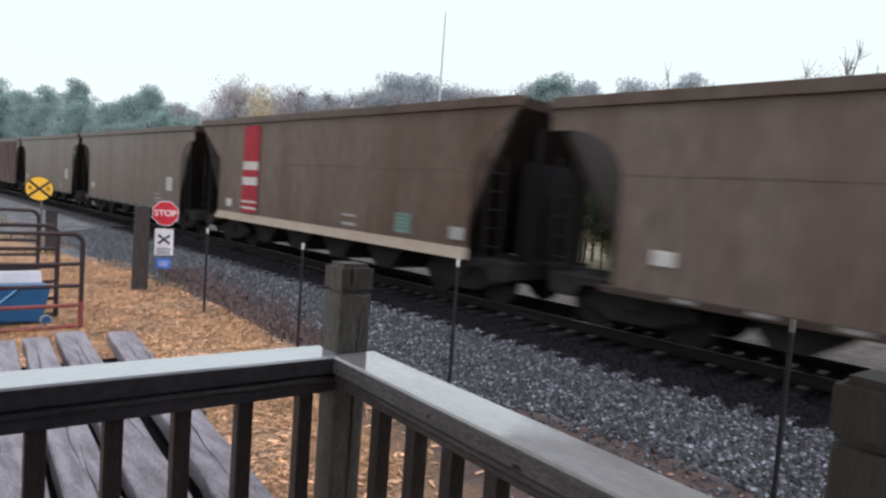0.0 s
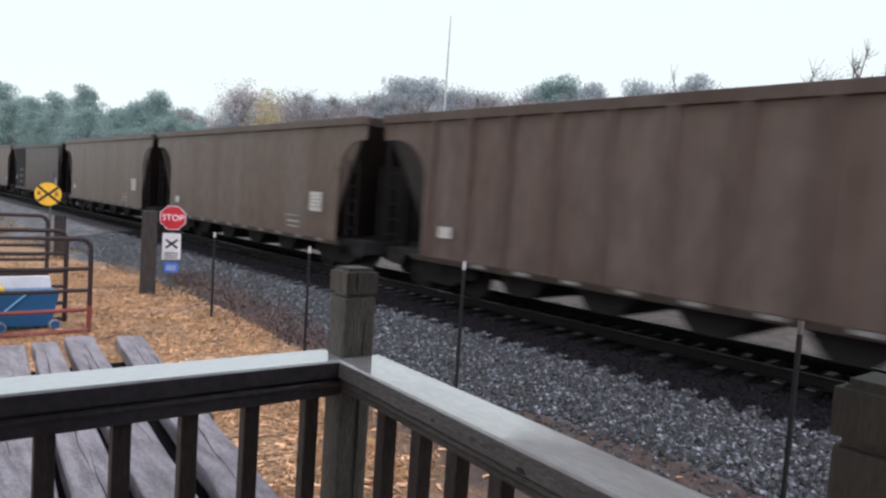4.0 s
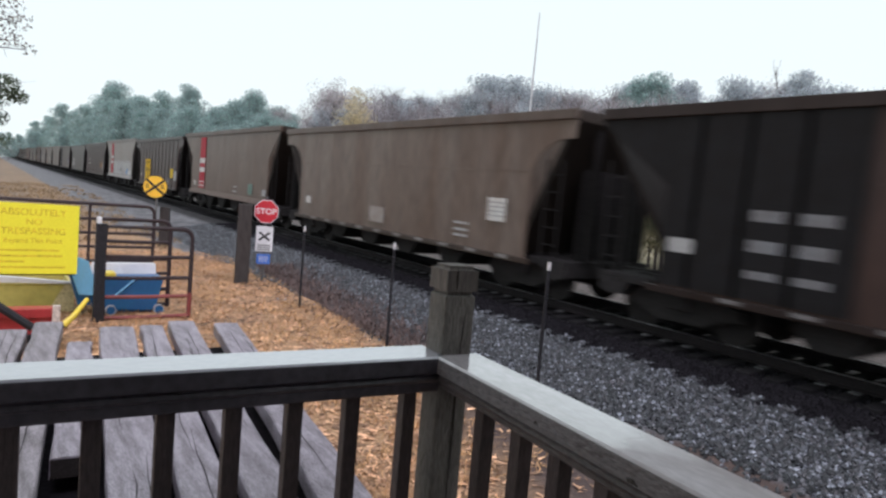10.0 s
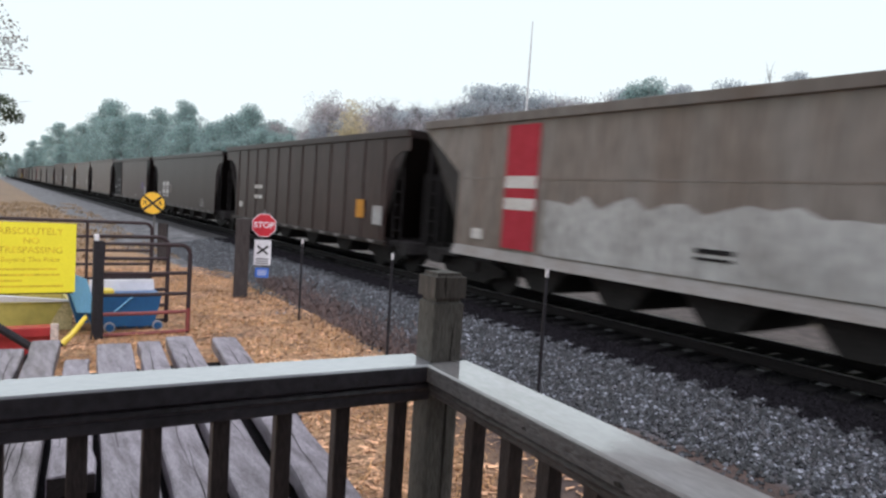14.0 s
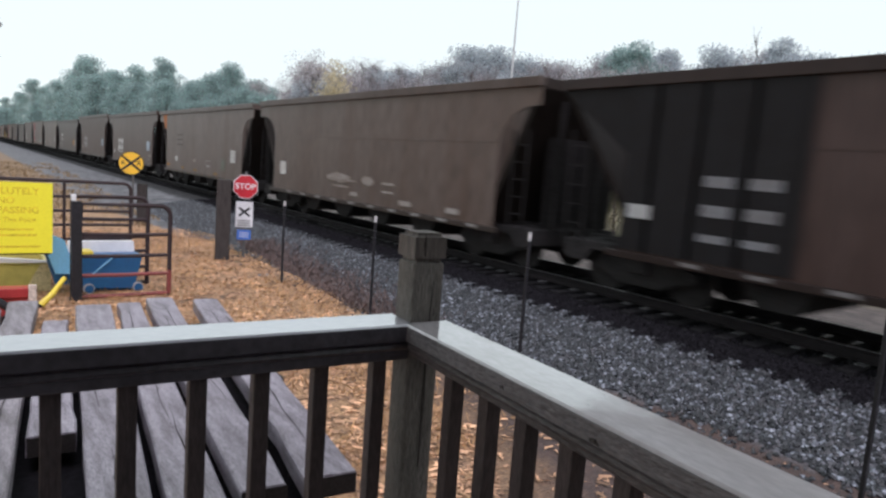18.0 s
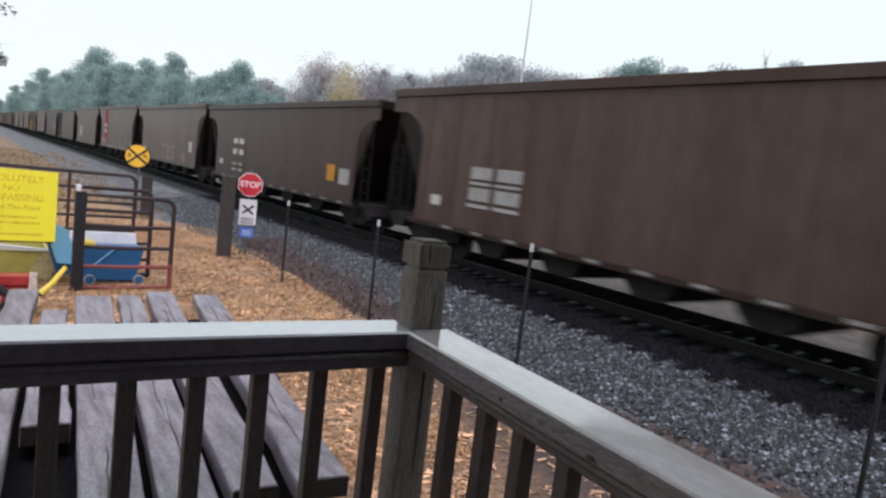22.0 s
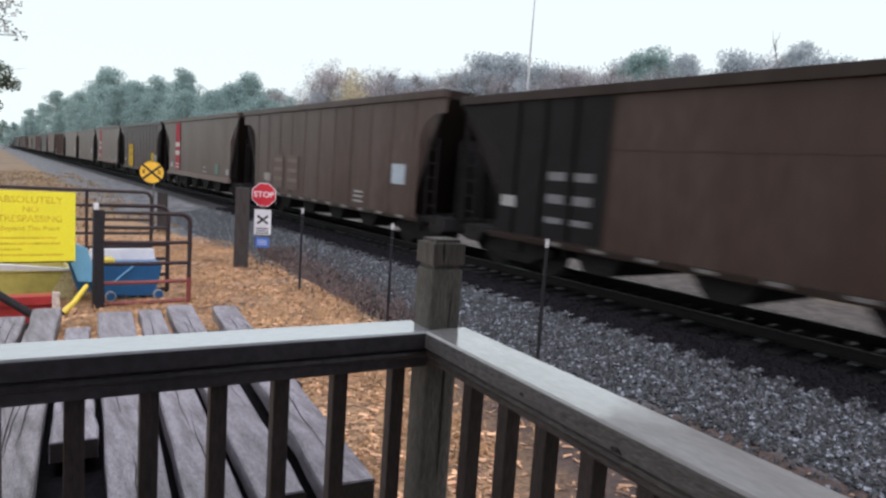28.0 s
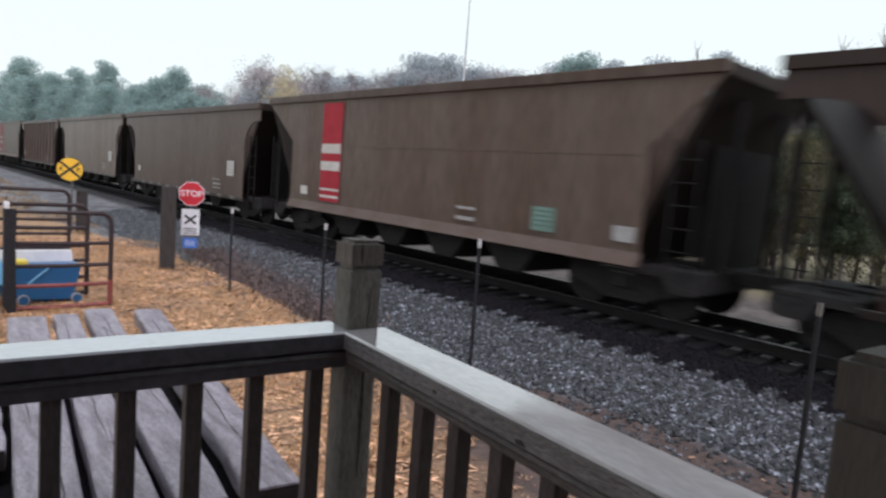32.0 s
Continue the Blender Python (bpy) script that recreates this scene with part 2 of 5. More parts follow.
# ---- mesh helpers ----
def mesh_of(bm, name, material):
    me = bpy.data.meshes.new(name)
    bm.to_mesh(me)
    bm.free()
    me.materials.append(material)
    return me


def part(name, bm, material, parent, label="", m=None):
    me = bm if isinstance(bm, bpy.types.Mesh) else mesh_of(bm, name, material)
    ob = new(name, me)
    if parent is not None:
        ob.parent = parent
    if m is not None:
        ob.matrix_basis = m
    if label:
        ob["label"] = label
    return ob


def thing(name, m, label, category, group="", kind=""):
    return tagged(new_at(name, m), label, category, group, kind)


def new_at(name, m):
    ob = new(name)
    ob.empty_display_size = 0.2
    ob.matrix_basis = m
    return ob


def box(x0, x1, y0, y1, z0, z1, bevel=0.0, bm=None):
    own = bm is None
    bm = bm or bmesh.new()
    r = bmesh.ops.create_cube(bm, size=1.0)
    vs = r["verts"]
    bmesh.ops.scale(bm, vec=(x1 - x0, y1 - y0, z1 - z0), verts=vs)
    bmesh.ops.translate(bm, vec=((x0 + x1) / 2, (y0 + y1) / 2, (z0 + z1) / 2), verts=vs)
    if bevel and own:
        bmesh.ops.bevel(bm, geom=bm.edges[:], offset=bevel, segments=2, affect="EDGES", profile=0.5)
    return bm


def prism(poly, thick, axis="x", bm=None):
    """A flat polygon of (a, b) given thickness: axis x puts it in y, z; axis y in x, z; axis z in x, y."""
    bm = bm or bmesh.new()
    put = {"x": lambda a, b, t: (t, a, b), "y": lambda a, b, t: (a, t, b), "z": lambda a, b, t: (a, b, t)}[axis]
    lo = [bm.verts.new(put(a, b, 0)) for a, b in poly]
    hi = [bm.verts.new(put(a, b, thick)) for a, b in poly]
    bm.faces.new(lo)
    bm.faces.new(hi[::-1])
    for i in range(len(poly)):
        j = (i + 1) % len(poly)
        bm.faces.new((lo[j], lo[i], hi[i], hi[j]))
    bmesh.ops.recalc_face_normals(bm, faces=bm.faces[:])
    return bm


def tube(points, radius, sides=8, bm=None, taper=None):
    """A round bar along points."""
    bm = bm or bmesh.new()
    pts = [Vector(p) for p in points]
    rings = []
    for i, p in enumerate(pts):
        d = (pts[min(i + 1, len(pts) - 1)] - pts[max(i - 1, 0)]).normalized()
        up = Vector((0, 0, 1)) if abs(d.z) < 0.9 else Vector((1, 0, 0))
        a = d.cross(up).normalized()
        b = d.cross(a)
        r = radius if taper is None else radius + (taper - radius) * i / (len(pts) - 1)
        rings.append([bm.verts.new(p + r * (math.cos(2 * math.pi * k / sides) * a + math.sin(2 * math.pi * k / sides) * b)) for k in range(sides)])
    for r0, r1 in zip(rings, rings[1:]):
        for k in range(sides):
            bm.faces.new((r0[k], r0[(k + 1) % sides], r1[(k + 1) % sides], r1[k]))
    bm.faces.new(rings[0][::-1])
    bm.faces.new(rings[-1])
    bmesh.ops.recalc_face_normals(bm, faces=bm.faces[:])
    return bm


def disc(radius, thick, sides=24, axis="x", bm=None):
    poly = [(radius * math.cos(2 * math.pi * k / sides), radius * math.sin(2 * math.pi * k / sides)) for k in range(sides)]
    return prism(poly, thick, axis, bm)


# ---- ground and track ----
RAIL_Z, TRACK_X = 0.40, 10.88


GRADE = 0.0117


def rise(y):
    """The track climbs gently away from the yard."""
    return GRADE * (min(max(y, -100), 500) - 5)


def ground_height(x, y):
    """A flat yard, a low ballast bank under the climbing track, and land that climbs with it farther off."""
    if x < 5.8:
        base = 0.0
    elif x < 9.0:
        base = 0.13 * (x - 5.8) / 3.2
    elif x < 9.5:
        base = 0.13 + 0.02 * (x - 9.0) / 0.5
    elif x < 12.3:
        base = 0.15
    elif x < 16:
        base = 0.15 - 0.27 * (x - 12.3) / 3.7
    else:
        base = -0.12
    f = max(min(1, max(0, (x - 5.8) / 2.5)), min(1, max(0, (y - 20) / 25)))
    return base + f * rise(y) + 0.025 * noise.noise((x * 0.7, y * 0.7, 0)) + 0.01 * noise.noise((x * 3, y * 3, 5))


def ground_sheet():
    xs = sorted({-2500, -900, -300, -120, -60, -30, -15, *np.arange(-8, 20.01, 0.4).round(2).tolist(), 24, 30, 45, 70, 120, 300, 900, 2500})
    ys = sorted({-2500, -900, -300, -100, -40, -20, -10, *np.arange(-5, 26.01, 0.4).round(2).tolist(), 30, 36, 44, 55, 70, 90, 130, 200, 300, 500, 900, 2500})
    bm = bmesh.new()
    grid = [[bm.verts.new((x, y, ground_height(x, y))) for x in xs] for y in ys]
    for j in range(len(ys) - 1):
        for i in range(len(xs) - 1):
            bm.faces.new((grid[j][i], grid[j][i + 1], grid[j + 1][i + 1], grid[j + 1][i]))
    return bm


def ground_material():
    """Straw litter and wet red soil in the yard, grey crushed stone along the track, dull grass beyond."""
    m = bpy.data.materials.new("yard_ground")
    m.use_nodes = True
    n, l = m.node_tree.nodes, m.node_tree.links
    bsdf = n["Principled BSDF"]
    bsdf.inputs["Roughness"].default_value = 0.75
    co = n.new("ShaderNodeTexCoord")
    sep = n.new("ShaderNodeSeparateXYZ")
    l.new(co.outputs["Object"], sep.inputs[0])

    def noise_of(scale, detail=4):
        t = n.new("ShaderNodeTexNoise")
        t.inputs["Scale"].default_value, t.inputs["Detail"].default_value = scale, detail
        l.new(co.outputs["Object"], t.inputs[0])
        return t.outputs[0]

    def ranged(sock, a, b, c=0.0, d=1.0):
        r = n.new("ShaderNodeMapRange")
        for k, v in enumerate((a, b, c, d)):
            r.inputs[1 + k].default_value = v
        l.new(sock, r.inputs[0])
        return r.outputs[0]

    def blend(f, a, b):
        x = n.new("ShaderNodeMixRGB")
        l.new(f, x.inputs[0])
        for k, v in ((1, a), (2, b)):
            if isinstance(v, tuple):
                x.inputs[k].default_value = rgb(v)
            else:
                l.new(v, x.inputs[k])
        return x.outputs[0]

    def math_of(op, a, b):
        x = n.new("ShaderNodeMath")
        x.operation = op
        for k, v in ((0, a), (1, b)):
            if isinstance(v, float):
                x.inputs[k].default_value = v
            else:
                l.new(v, x.inputs[k])
        return x.outputs[0]

    straw = blend(ranged(noise_of(22), 0.35, 0.65), (0.24, 0.14, 0.075), (0.50, 0.305, 0.155))
    soil = blend(ranged(noise_of(9), 0.3, 0.7), (0.055, 0.038, 0.034), (0.105, 0.068, 0.056))
    # bare wet soil in the strip along the foot of the ballast and near the deck
    wob = math_of("MULTIPLY_ADD", noise_of(0.8), 1.6)
    straw = blend(ranged(noise_of(1.7, 5), 0.52, 0.66, 0.0, 0.75), straw, soil)
    slant = math_of("ADD", math_of("ADD", sep.outputs[0], wob), ranged(sep.outputs[1], 2.0, 12.0, 0.0, -3.5))
    yard = blend(ranged(slant, 3.7, 4.9), straw, soil)
    far = blend(ranged(noise_of(0.5, 10), 0.35, 0.65), (0.26, 0.17, 0.095), (0.12, 0.085, 0.055))
    yard = blend(ranged(sep.outputs[1], 24.0, 34.0), yard, far)
    stone = blend(ranged(noise_of(24, 2), 0.4, 0.62), (0.045, 0.046, 0.052), (0.15, 0.155, 0.17))
    road = blend(ranged(noise_of(2.2, 10), 0.38, 0.66), (0.06, 0.06, 0.064), (0.20, 0.20, 0.205))
    stone = blend(ranged(sep.outputs[1], 17.5, 20.0), stone, road)
    # ground strip blackened below the cars, for their shade and for oil
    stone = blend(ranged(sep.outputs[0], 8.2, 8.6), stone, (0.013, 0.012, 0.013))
    pale = blend(ranged(noise_of(3.0, 6), 0.35, 0.65), (0.058, 0.049, 0.045), (0.135, 0.112, 0.099))
    stone = blend(ranged(sep.outputs[0], 11.25, 11.6), stone, pale)
    edge = math_of("ADD", sep.outputs[0], ranged(noise_of(1.1), 0, 1, -0.35, 0.35))
    foot = math_of("ADD", edge, ranged(sep.outputs[1], 4.0, 9.0, -0.3, 0.35))
    foot = math_of("ADD", foot, ranged(sep.outputs[1], 9.0, 15.0, 0.0, -0.45))
    foot = math_of("ADD", foot, ranged(sep.outputs[1], 16.0, 30.0, 0.0, 1.65))
    full = blend(ranged(foot, 5.75, 5.95), yard, stone)
    grass = blend(ranged(noise_of(0.6), 0.35, 0.65), (0.15, 0.13, 0.07), (0.22, 0.19, 0.11))
    full = blend(ranged(edge, 17.5, 20.0), full, grass)
    l.new(full, bsdf.inputs["Base Color"])
    b = n.new("ShaderNodeBump")
    b.inputs["Strength"].default_value, b.inputs["Distance"].default_value = 0.9, 0.05
    l.new(noise_of(26), b.inputs["Height"])
    l.new(b.outputs[0], bsdf.inputs["Normal"])
    return m


ground = tagged(new("ground", mesh_of(ground_sheet(), "ground", ground_material())), "wet yard of straw litter with crushed stone along a railway track", "ground", kind="structure")
for p in ground.data.polygons:
    p.use_smooth = True


def scatter(name, pieces, corners, faces, material, label, category):
    """Many small pieces as one mesh: pieces of (x, y, z, size, turn, tilt), each a copy of one small solid."""
    arr = np.array(pieces)
    base = np.array(corners)
    nv = len(base)
    c, s = np.cos(arr[:, 4])[:, None], np.sin(arr[:, 4])[:, None]
    jit = 1 + 0.35 * (np.random.rand(len(arr), nv, 3) - 0.5)
    v = base[None] * jit * arr[:, 3][:, None, None]
    ct, st = np.cos(arr[:, 5])[:, None], np.sin(arr[:, 5])[:, None]
    x, y, z = v[:, :, 0], v[:, :, 1] * ct - v[:, :, 2] * st, v[:, :, 1] * st + v[:, :, 2] * ct
    out = np.stack([x * c - y * s + arr[:, 0:1], x * s + y * c + arr[:, 1:2], z + arr[:, 2:3]], 2).reshape(-1, 3)
    k = len(faces[0])
    f = (np.array(faces)[None] + (np.arange(len(arr)) * nv)[:, None, None]).reshape(-1, k)
    me = bpy.data.meshes.new(name)
    me.from_pydata(out.tolist(), [], f.tolist())
    me.materials.append(material)
    return tagged(new(name, me), label, category, kind="stuff")


OCTA = [(1, 0, 0), (-1, 0, 0), (0, 1, 0), (0, -1, 0), (0, 0, 0.8), (0, 0, -0.8)]
OCTA_F = [(0, 2, 4), (2, 1, 4), (1, 3, 4), (3, 0, 4), (2, 0, 5), (1, 2, 5), (3, 1, 5), (0, 3, 5)]


def lay_stones():
    r = random.Random(4)
    out, oily = [], []
    for _ in range(84000):
        y = -3 + 33 * r.random() ** 1.25
        x = 5.75 + 3.6 * r.random()
        if x < 6.1 - 0.5 * min(1, max(0, (y - 4) / 5)) + 0.25 * noise.noise((y * 1.3, 0, 2)) and r.random() < 0.85:
            continue
        # toothed edge of the strip painted dark with train shade and oil
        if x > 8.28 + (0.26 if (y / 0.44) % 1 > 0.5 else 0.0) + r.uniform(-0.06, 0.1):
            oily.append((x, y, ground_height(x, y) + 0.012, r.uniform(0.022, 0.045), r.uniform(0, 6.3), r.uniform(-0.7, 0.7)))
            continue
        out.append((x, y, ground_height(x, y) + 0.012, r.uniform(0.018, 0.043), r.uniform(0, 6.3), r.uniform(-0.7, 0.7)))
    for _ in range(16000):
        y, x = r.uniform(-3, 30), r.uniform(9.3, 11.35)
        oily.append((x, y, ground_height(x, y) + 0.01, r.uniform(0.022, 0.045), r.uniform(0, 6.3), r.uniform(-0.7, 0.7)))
    for _ in range(900):
        y, x = r.uniform(-2, 16), 5.75 - abs(r.gauss(0, 0.35))
        out.append((x, y, ground_height(x, y) + 0.01, r.uniform(0.015, 0.035), r.uniform(0, 6.3), r.uniform(-0.7, 0.7)))
    return out, oily


STONES, SHADED_OILY = lay_stones()
scatter("oily_ballast", SHADED_OILY, OCTA, OCTA_F, M_SHADEOIL, "crushed stone blackened for train shade and oil between the sleepers", "ballast")
scatter("track_ballast", STONES, OCTA, OCTA_F, M_STONE, "grey wet crushed stone ballast along the track", "ballast")


def lay_straw():
    r = random.Random(7)
    out = []
    for _ in range(64000):
        y = 1.5 + 20 * r.random() ** 1.4
        x = r.uniform(-1.5, 6.0)
        if x - 0.35 * (y - 2) + 1.2 * noise.noise((x * 0.8, y * 0.8, 3)) > 3.0 and r.random() < 0.82:
            continue
        if x > 4.45 + 0.1 * y + 0.3 * noise.noise((y * 0.6, 3, 0)) and r.random() < 0.93:
            continue
        out.append((x, y, ground_height(x, y) + 0.015, 0.016 + 0.048 * r.random() ** 2, r.uniform(0, 6.3), r.uniform(-0.5, 0.5)))
    return out


scatter("straw_litter", lay_straw(), [(-1, -0.25, 0), (1, -0.2, 0.1), (0.9, 0.25, 0), (-0.9, 0.2, 0.15)], [(0, 1, 2, 3)], M_STRAWBIT,
        "tan straw and dead leaf litter on the yard", "leaf litter")


def lay_stalks():
    """Loose dry stalks, lying at all angles and half upright, in drifts."""
    r = random.Random(17)
    out = []
    for _ in range(30000):
        y = 4.0 + 17 * r.random() ** 1.2
        x = r.uniform(0.5, 6.1)
        if x > 4.4 + 0.1 * y + 0.3 * noise.noise((y * 0.6, 3, 0)) or noise.noise((x * 0.9, y * 0.9, 11)) < -0.15:
            continue
        if x - 0.35 * (y - 2) > 3.0 and r.random() < 0.7:
            continue
        out.append((x, y, ground_height(x, y) + 0.02, r.uniform(0.03, 0.085), r.uniform(0, 6.3), r.uniform(0.1, 1.1)))
    return out


M_STALK = mat("dry_golden_stalks", (0.50, 0.285, 0.12), 0.7, (0.28, 0.15, 0.07), fine=8, coarse=1.2, amount=0.25, bump=0, spread=0.5, stain=0.8)
scatter("straw_stalks", lay_stalks(), [(-0.07, -1, 0), (0.07, -1, 0), (0.05, 1, 0.1), (-0.05, 1, 0.1)], [(0, 1, 2, 3)], M_STALK, "loose golden dry stalks over the yard", "straw")

track = thing("railway_track", pose(TRACK_X, 5, 0, math.degrees(math.atan(GRADE)), 0, 0) @ pose(0, -5, 0), "rusty steel railway track on dark oily wooden sleepers", "railway track", kind="structure")


def rail_profile(x0):
    zt = RAIL_Z
    return [(x0 - 0.07, zt - 0.18), (x0 + 0.07, zt - 0.18), (x0 + 0.07, zt - 0.165), (x0 + 0.012, zt - 0.14), (x0 + 0.012, zt - 0.045),
            (x0 + 0.037, zt - 0.03), (x0 + 0.037, zt - 0.004), (x0 - 0.037, zt - 0.004), (x0 - 0.037, zt - 0.03), (x0 - 0.012, zt - 0.045), (x0 - 0.012, zt - 0.14), (x0 - 0.07, zt - 0.165)]


for side in (-0.755, 0.755):
    rail = part("rail", prism(rail_profile(side), 560, "y"), M_RAIL, track, m=pose(0, -60, 0))
    part("rail_head", box(side - 0.03, side + 0.03, 0, 560, RAIL_Z - 0.004, RAIL_Z, 0), M_RAILTOP, rail)


TIE_PITCH = 0.44


def sleepers():
    r = random.Random(3)
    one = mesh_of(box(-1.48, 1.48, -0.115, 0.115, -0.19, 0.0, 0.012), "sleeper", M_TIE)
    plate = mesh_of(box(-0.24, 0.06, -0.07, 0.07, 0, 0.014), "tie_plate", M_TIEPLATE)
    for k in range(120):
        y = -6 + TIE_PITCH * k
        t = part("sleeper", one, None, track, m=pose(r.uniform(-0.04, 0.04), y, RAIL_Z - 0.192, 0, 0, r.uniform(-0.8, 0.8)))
        if k < 75 and r.random() < 0.85:
            part("tie_plate", plate, None, t, m=pose(-0.755, 0, 0.0))
    far = bmesh.new()
    for k in range(470):
        y = -6 + TIE_PITCH * (k + 120)
        box(-1.48, 1.48, y - 0.115, y + 0.115, RAIL_Z - 0.38, RAIL_Z - 0.192, bm=far)
    tagged(part("far_sleepers", far, M_TIE, track), kind="stuff")


sleepers()

# ---- deck with its railing ----
DECK = pose(0.715, 0.995, 0, 0, 0, -5.9)     # at the corner post; local -x runs along one railing, local -y along the other
CAP_Z = 2.113


M_RAILGREY = mat("grey_rail_edge", (0.15, 0.135, 0.14), 0.5, (0.07, 0.06, 0.062), fine=70, coarse=7, amount=0.3, bump=0.3, stretch=(3, 1, 3))
M_RAILBROWN = mat("brown_rail", (0.088, 0.073, 0.073), 0.5, (0.040, 0.033, 0.034), fine=60, coarse=6, amount=0.3, bump=0.3, stretch=(3, 1, 3))


def moulded_rail(name, length, deep, m, label, top=M_CAP, edge=M_RAILWOOD, wood=M_RAILWOOD):
    """A handrail: wet flat cap with eased edges over a narrower rail with a hollow and a bead run along it."""
    t = thing(name, m, label, "handrail", group="deck railing")
    w, hgt = 0.047, 0.030
    prof = [(-w, -hgt), (w, -hgt), (w, -0.003), (w - 0.003, 0), (-w + 0.003, 0), (-w, -0.003)]
    low = [(-0.031, -deep), (-0.033, -deep + 0.003), (-0.033, -0.052), (-0.037, -0.050), (-0.040, -0.045), (-0.038, -0.040), (-0.034, -0.037), (-0.036, -0.0301)]
    low += [(-x, z) for x, z in low[::-1]]
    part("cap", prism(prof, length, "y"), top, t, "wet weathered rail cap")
    # thin skin over the cap's near edge; the dark version paints in its shade
    part("cap_edge", prism([(-w - 0.002, -hgt), (-w, -hgt), (-w, -0.0035), (-w - 0.002, -0.0035)], length, "y"), edge, t, "cap edge darkened for its shade" if edge is M_RAILWOOD else "grey cap edge")
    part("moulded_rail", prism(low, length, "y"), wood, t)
    return t


def deck_post(m, label, wood=M_POST):
    t = thing("deck_post", m, label, "post", group="deck posts")
    h = 0.033
    part("shaft", box(-h, h, -h, h, -1.09, -0.056, 0.005), wood, t)
    part("neck", box(-h + 0.006, h - 0.006, -h + 0.006, h - 0.006, -0.056, -0.048), wood, t)
    bm = bmesh.new()
    box(-h - 0.001, h + 0.001, -h - 0.001, h + 0.001, -0.048, 0.0, 0, bm)
    bmesh.ops.bevel(bm, geom=[e for e in bm.edges if min(v.co.z for v in e.verts) > -0.01], offset=0.008, segments=3, affect="EDGES")
    part("head", bm, M_POSTHEAD if wood is M_POST else wood, t)
    if wood is M_POST:
        part("split", prism([(0.004, -0.46), (0.009, -0.33), (0.005, -0.20), (0.011, -0.09), (0.004, -0.20), (0.002, -0.33)], 0.0015, "y"), M_TIMBER, t, m=pose(0, -h - 0.0016, 0))
        part("split", prism([(-0.012, -0.044), (-0.010, -0.022), (-0.013, -0.003), (-0.016, -0.022)], 0.0015, "y"), M_TIMBER, t, m=pose(0, -h - 0.0026, 0))
    return t


deck_post(DECK @ pose(0, 0, CAP_Z + 0.169), "grey weathered square deck post with a grooved head")
deck_post(DECK @ pose(0.0, -0.902, CAP_Z + 0.178), "dark square deck post at the railing's end", M_DARKPOST)
deck_post(DECK @ pose(-1.6, 0, CAP_Z + 0.169), "grey weathered square deck post along the railing")
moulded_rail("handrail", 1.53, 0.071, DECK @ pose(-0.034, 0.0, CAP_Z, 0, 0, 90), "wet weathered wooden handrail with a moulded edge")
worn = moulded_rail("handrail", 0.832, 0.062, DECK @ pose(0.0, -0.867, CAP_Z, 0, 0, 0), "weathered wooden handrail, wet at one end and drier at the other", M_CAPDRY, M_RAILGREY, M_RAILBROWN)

for y, z, s in ((0.332, -0.024, 0.4), (0.52, -0.018, 0.2)):
    part("chip", prism([(y - 0.022 * s, z - 0.004), (y - 0.006 * s, z - 0.010 * s), (y + 0.018 * s, z - 0.005), (y + 0.024 * s, z), (y, z + 0.006 * s)], 0.0012, "x"), M_TIMBER, worn, "dark chipped spot", m=pose(-0.0503, 0, 0))
FLOOR_Z = CAP_Z - 0.92


def balusters():
    one = mesh_of(box(-0.0138, 0.0138, -0.0138, 0.0138, 0, 0.83, 0.002), "shaft", M_BALUSTER)
    for x in (-0.081, -0.196, -0.302, -0.405, -0.508, -0.609, *(-0.713 - 0.104 * k for k in range(8))):
        b = thing("baluster", DECK @ pose(x, 0.0, CAP_Z - 0.883), "dark brown stained square wooden baluster", "baluster", group="deck balusters")
        part("shaft", one, None, b)
    for y in (-0.148, -0.2555, -0.352, -0.451, -0.552, -0.652, -0.752):
        b = thing("baluster", DECK @ pose(0.0, y, CAP_Z - 0.883), "dark brown stained square wooden baluster", "baluster", group="deck balusters")
        part("shaft", one, None, b)


balusters()
for m, ln in ((DECK @ pose(-0.0445, 0.0, CAP_Z - 0.84, 0, 0, 90), 1.5), (DECK @ pose(0, -0.82, CAP_Z - 0.84), 0.775)):
    t = thing("bottom_rail", m, "dark stained bottom rail of the deck railing", "rail", group="deck railing")
    part("bar", box(-0.03, 0.03, 0, ln, -0.085, -0.0435, 0.004), M_RAILWOOD, t)

# porch roof and house wall over and behind the deck
porch = thing("porch_roof", DECK, "dark wooden porch roof over the deck", "roof", kind="structure")
part("boarding", box(-2.1, 0.2, -2.95, 0.2, 3.36, 3.42), M_RAILWOOD, porch)
for y in (-2.8, -1.9, -1.0, -0.1):
    part("rafter", box(-2.05, 0.15, y - 0.03, y + 0.03, 3.22, 3.358), M_RAILWOOD, porch)
for y in (-2.6,):
    part("porch_post", box(-0.05, 0.05, y - 0.05, y + 0.05, 1.189, 3.22), M_RAILWOOD, porch)
wall = thing("wall_house", DECK, "dark stained board wall of the house behind the deck", "wall", kind="structure")
part("wall_body", box(-4.0, 3.0, -3.15, -2.96, -0.1, 3.6), M_RAILWOOD, wall)
deck = thing("deck_floor", DECK, "weathered wooden deck floor of narrow boards", "deck", kind="structure")
for k in range(20):
    part("floor_board", box(-1.75, 0.045, -0.14 * k - 0.085, -0.14 * k + 0.045, FLOOR_Z - 0.038, FLOOR_Z, 0.004), M_PLANK, deck)
for x in (-1.7, -0.85, 0.0):
    part("joist", box(x - 0.02, x + 0.02, -2.75, 0.045, FLOOR_Z - 0.19, FLOOR_Z - 0.0385), M_RAILWOOD, deck)
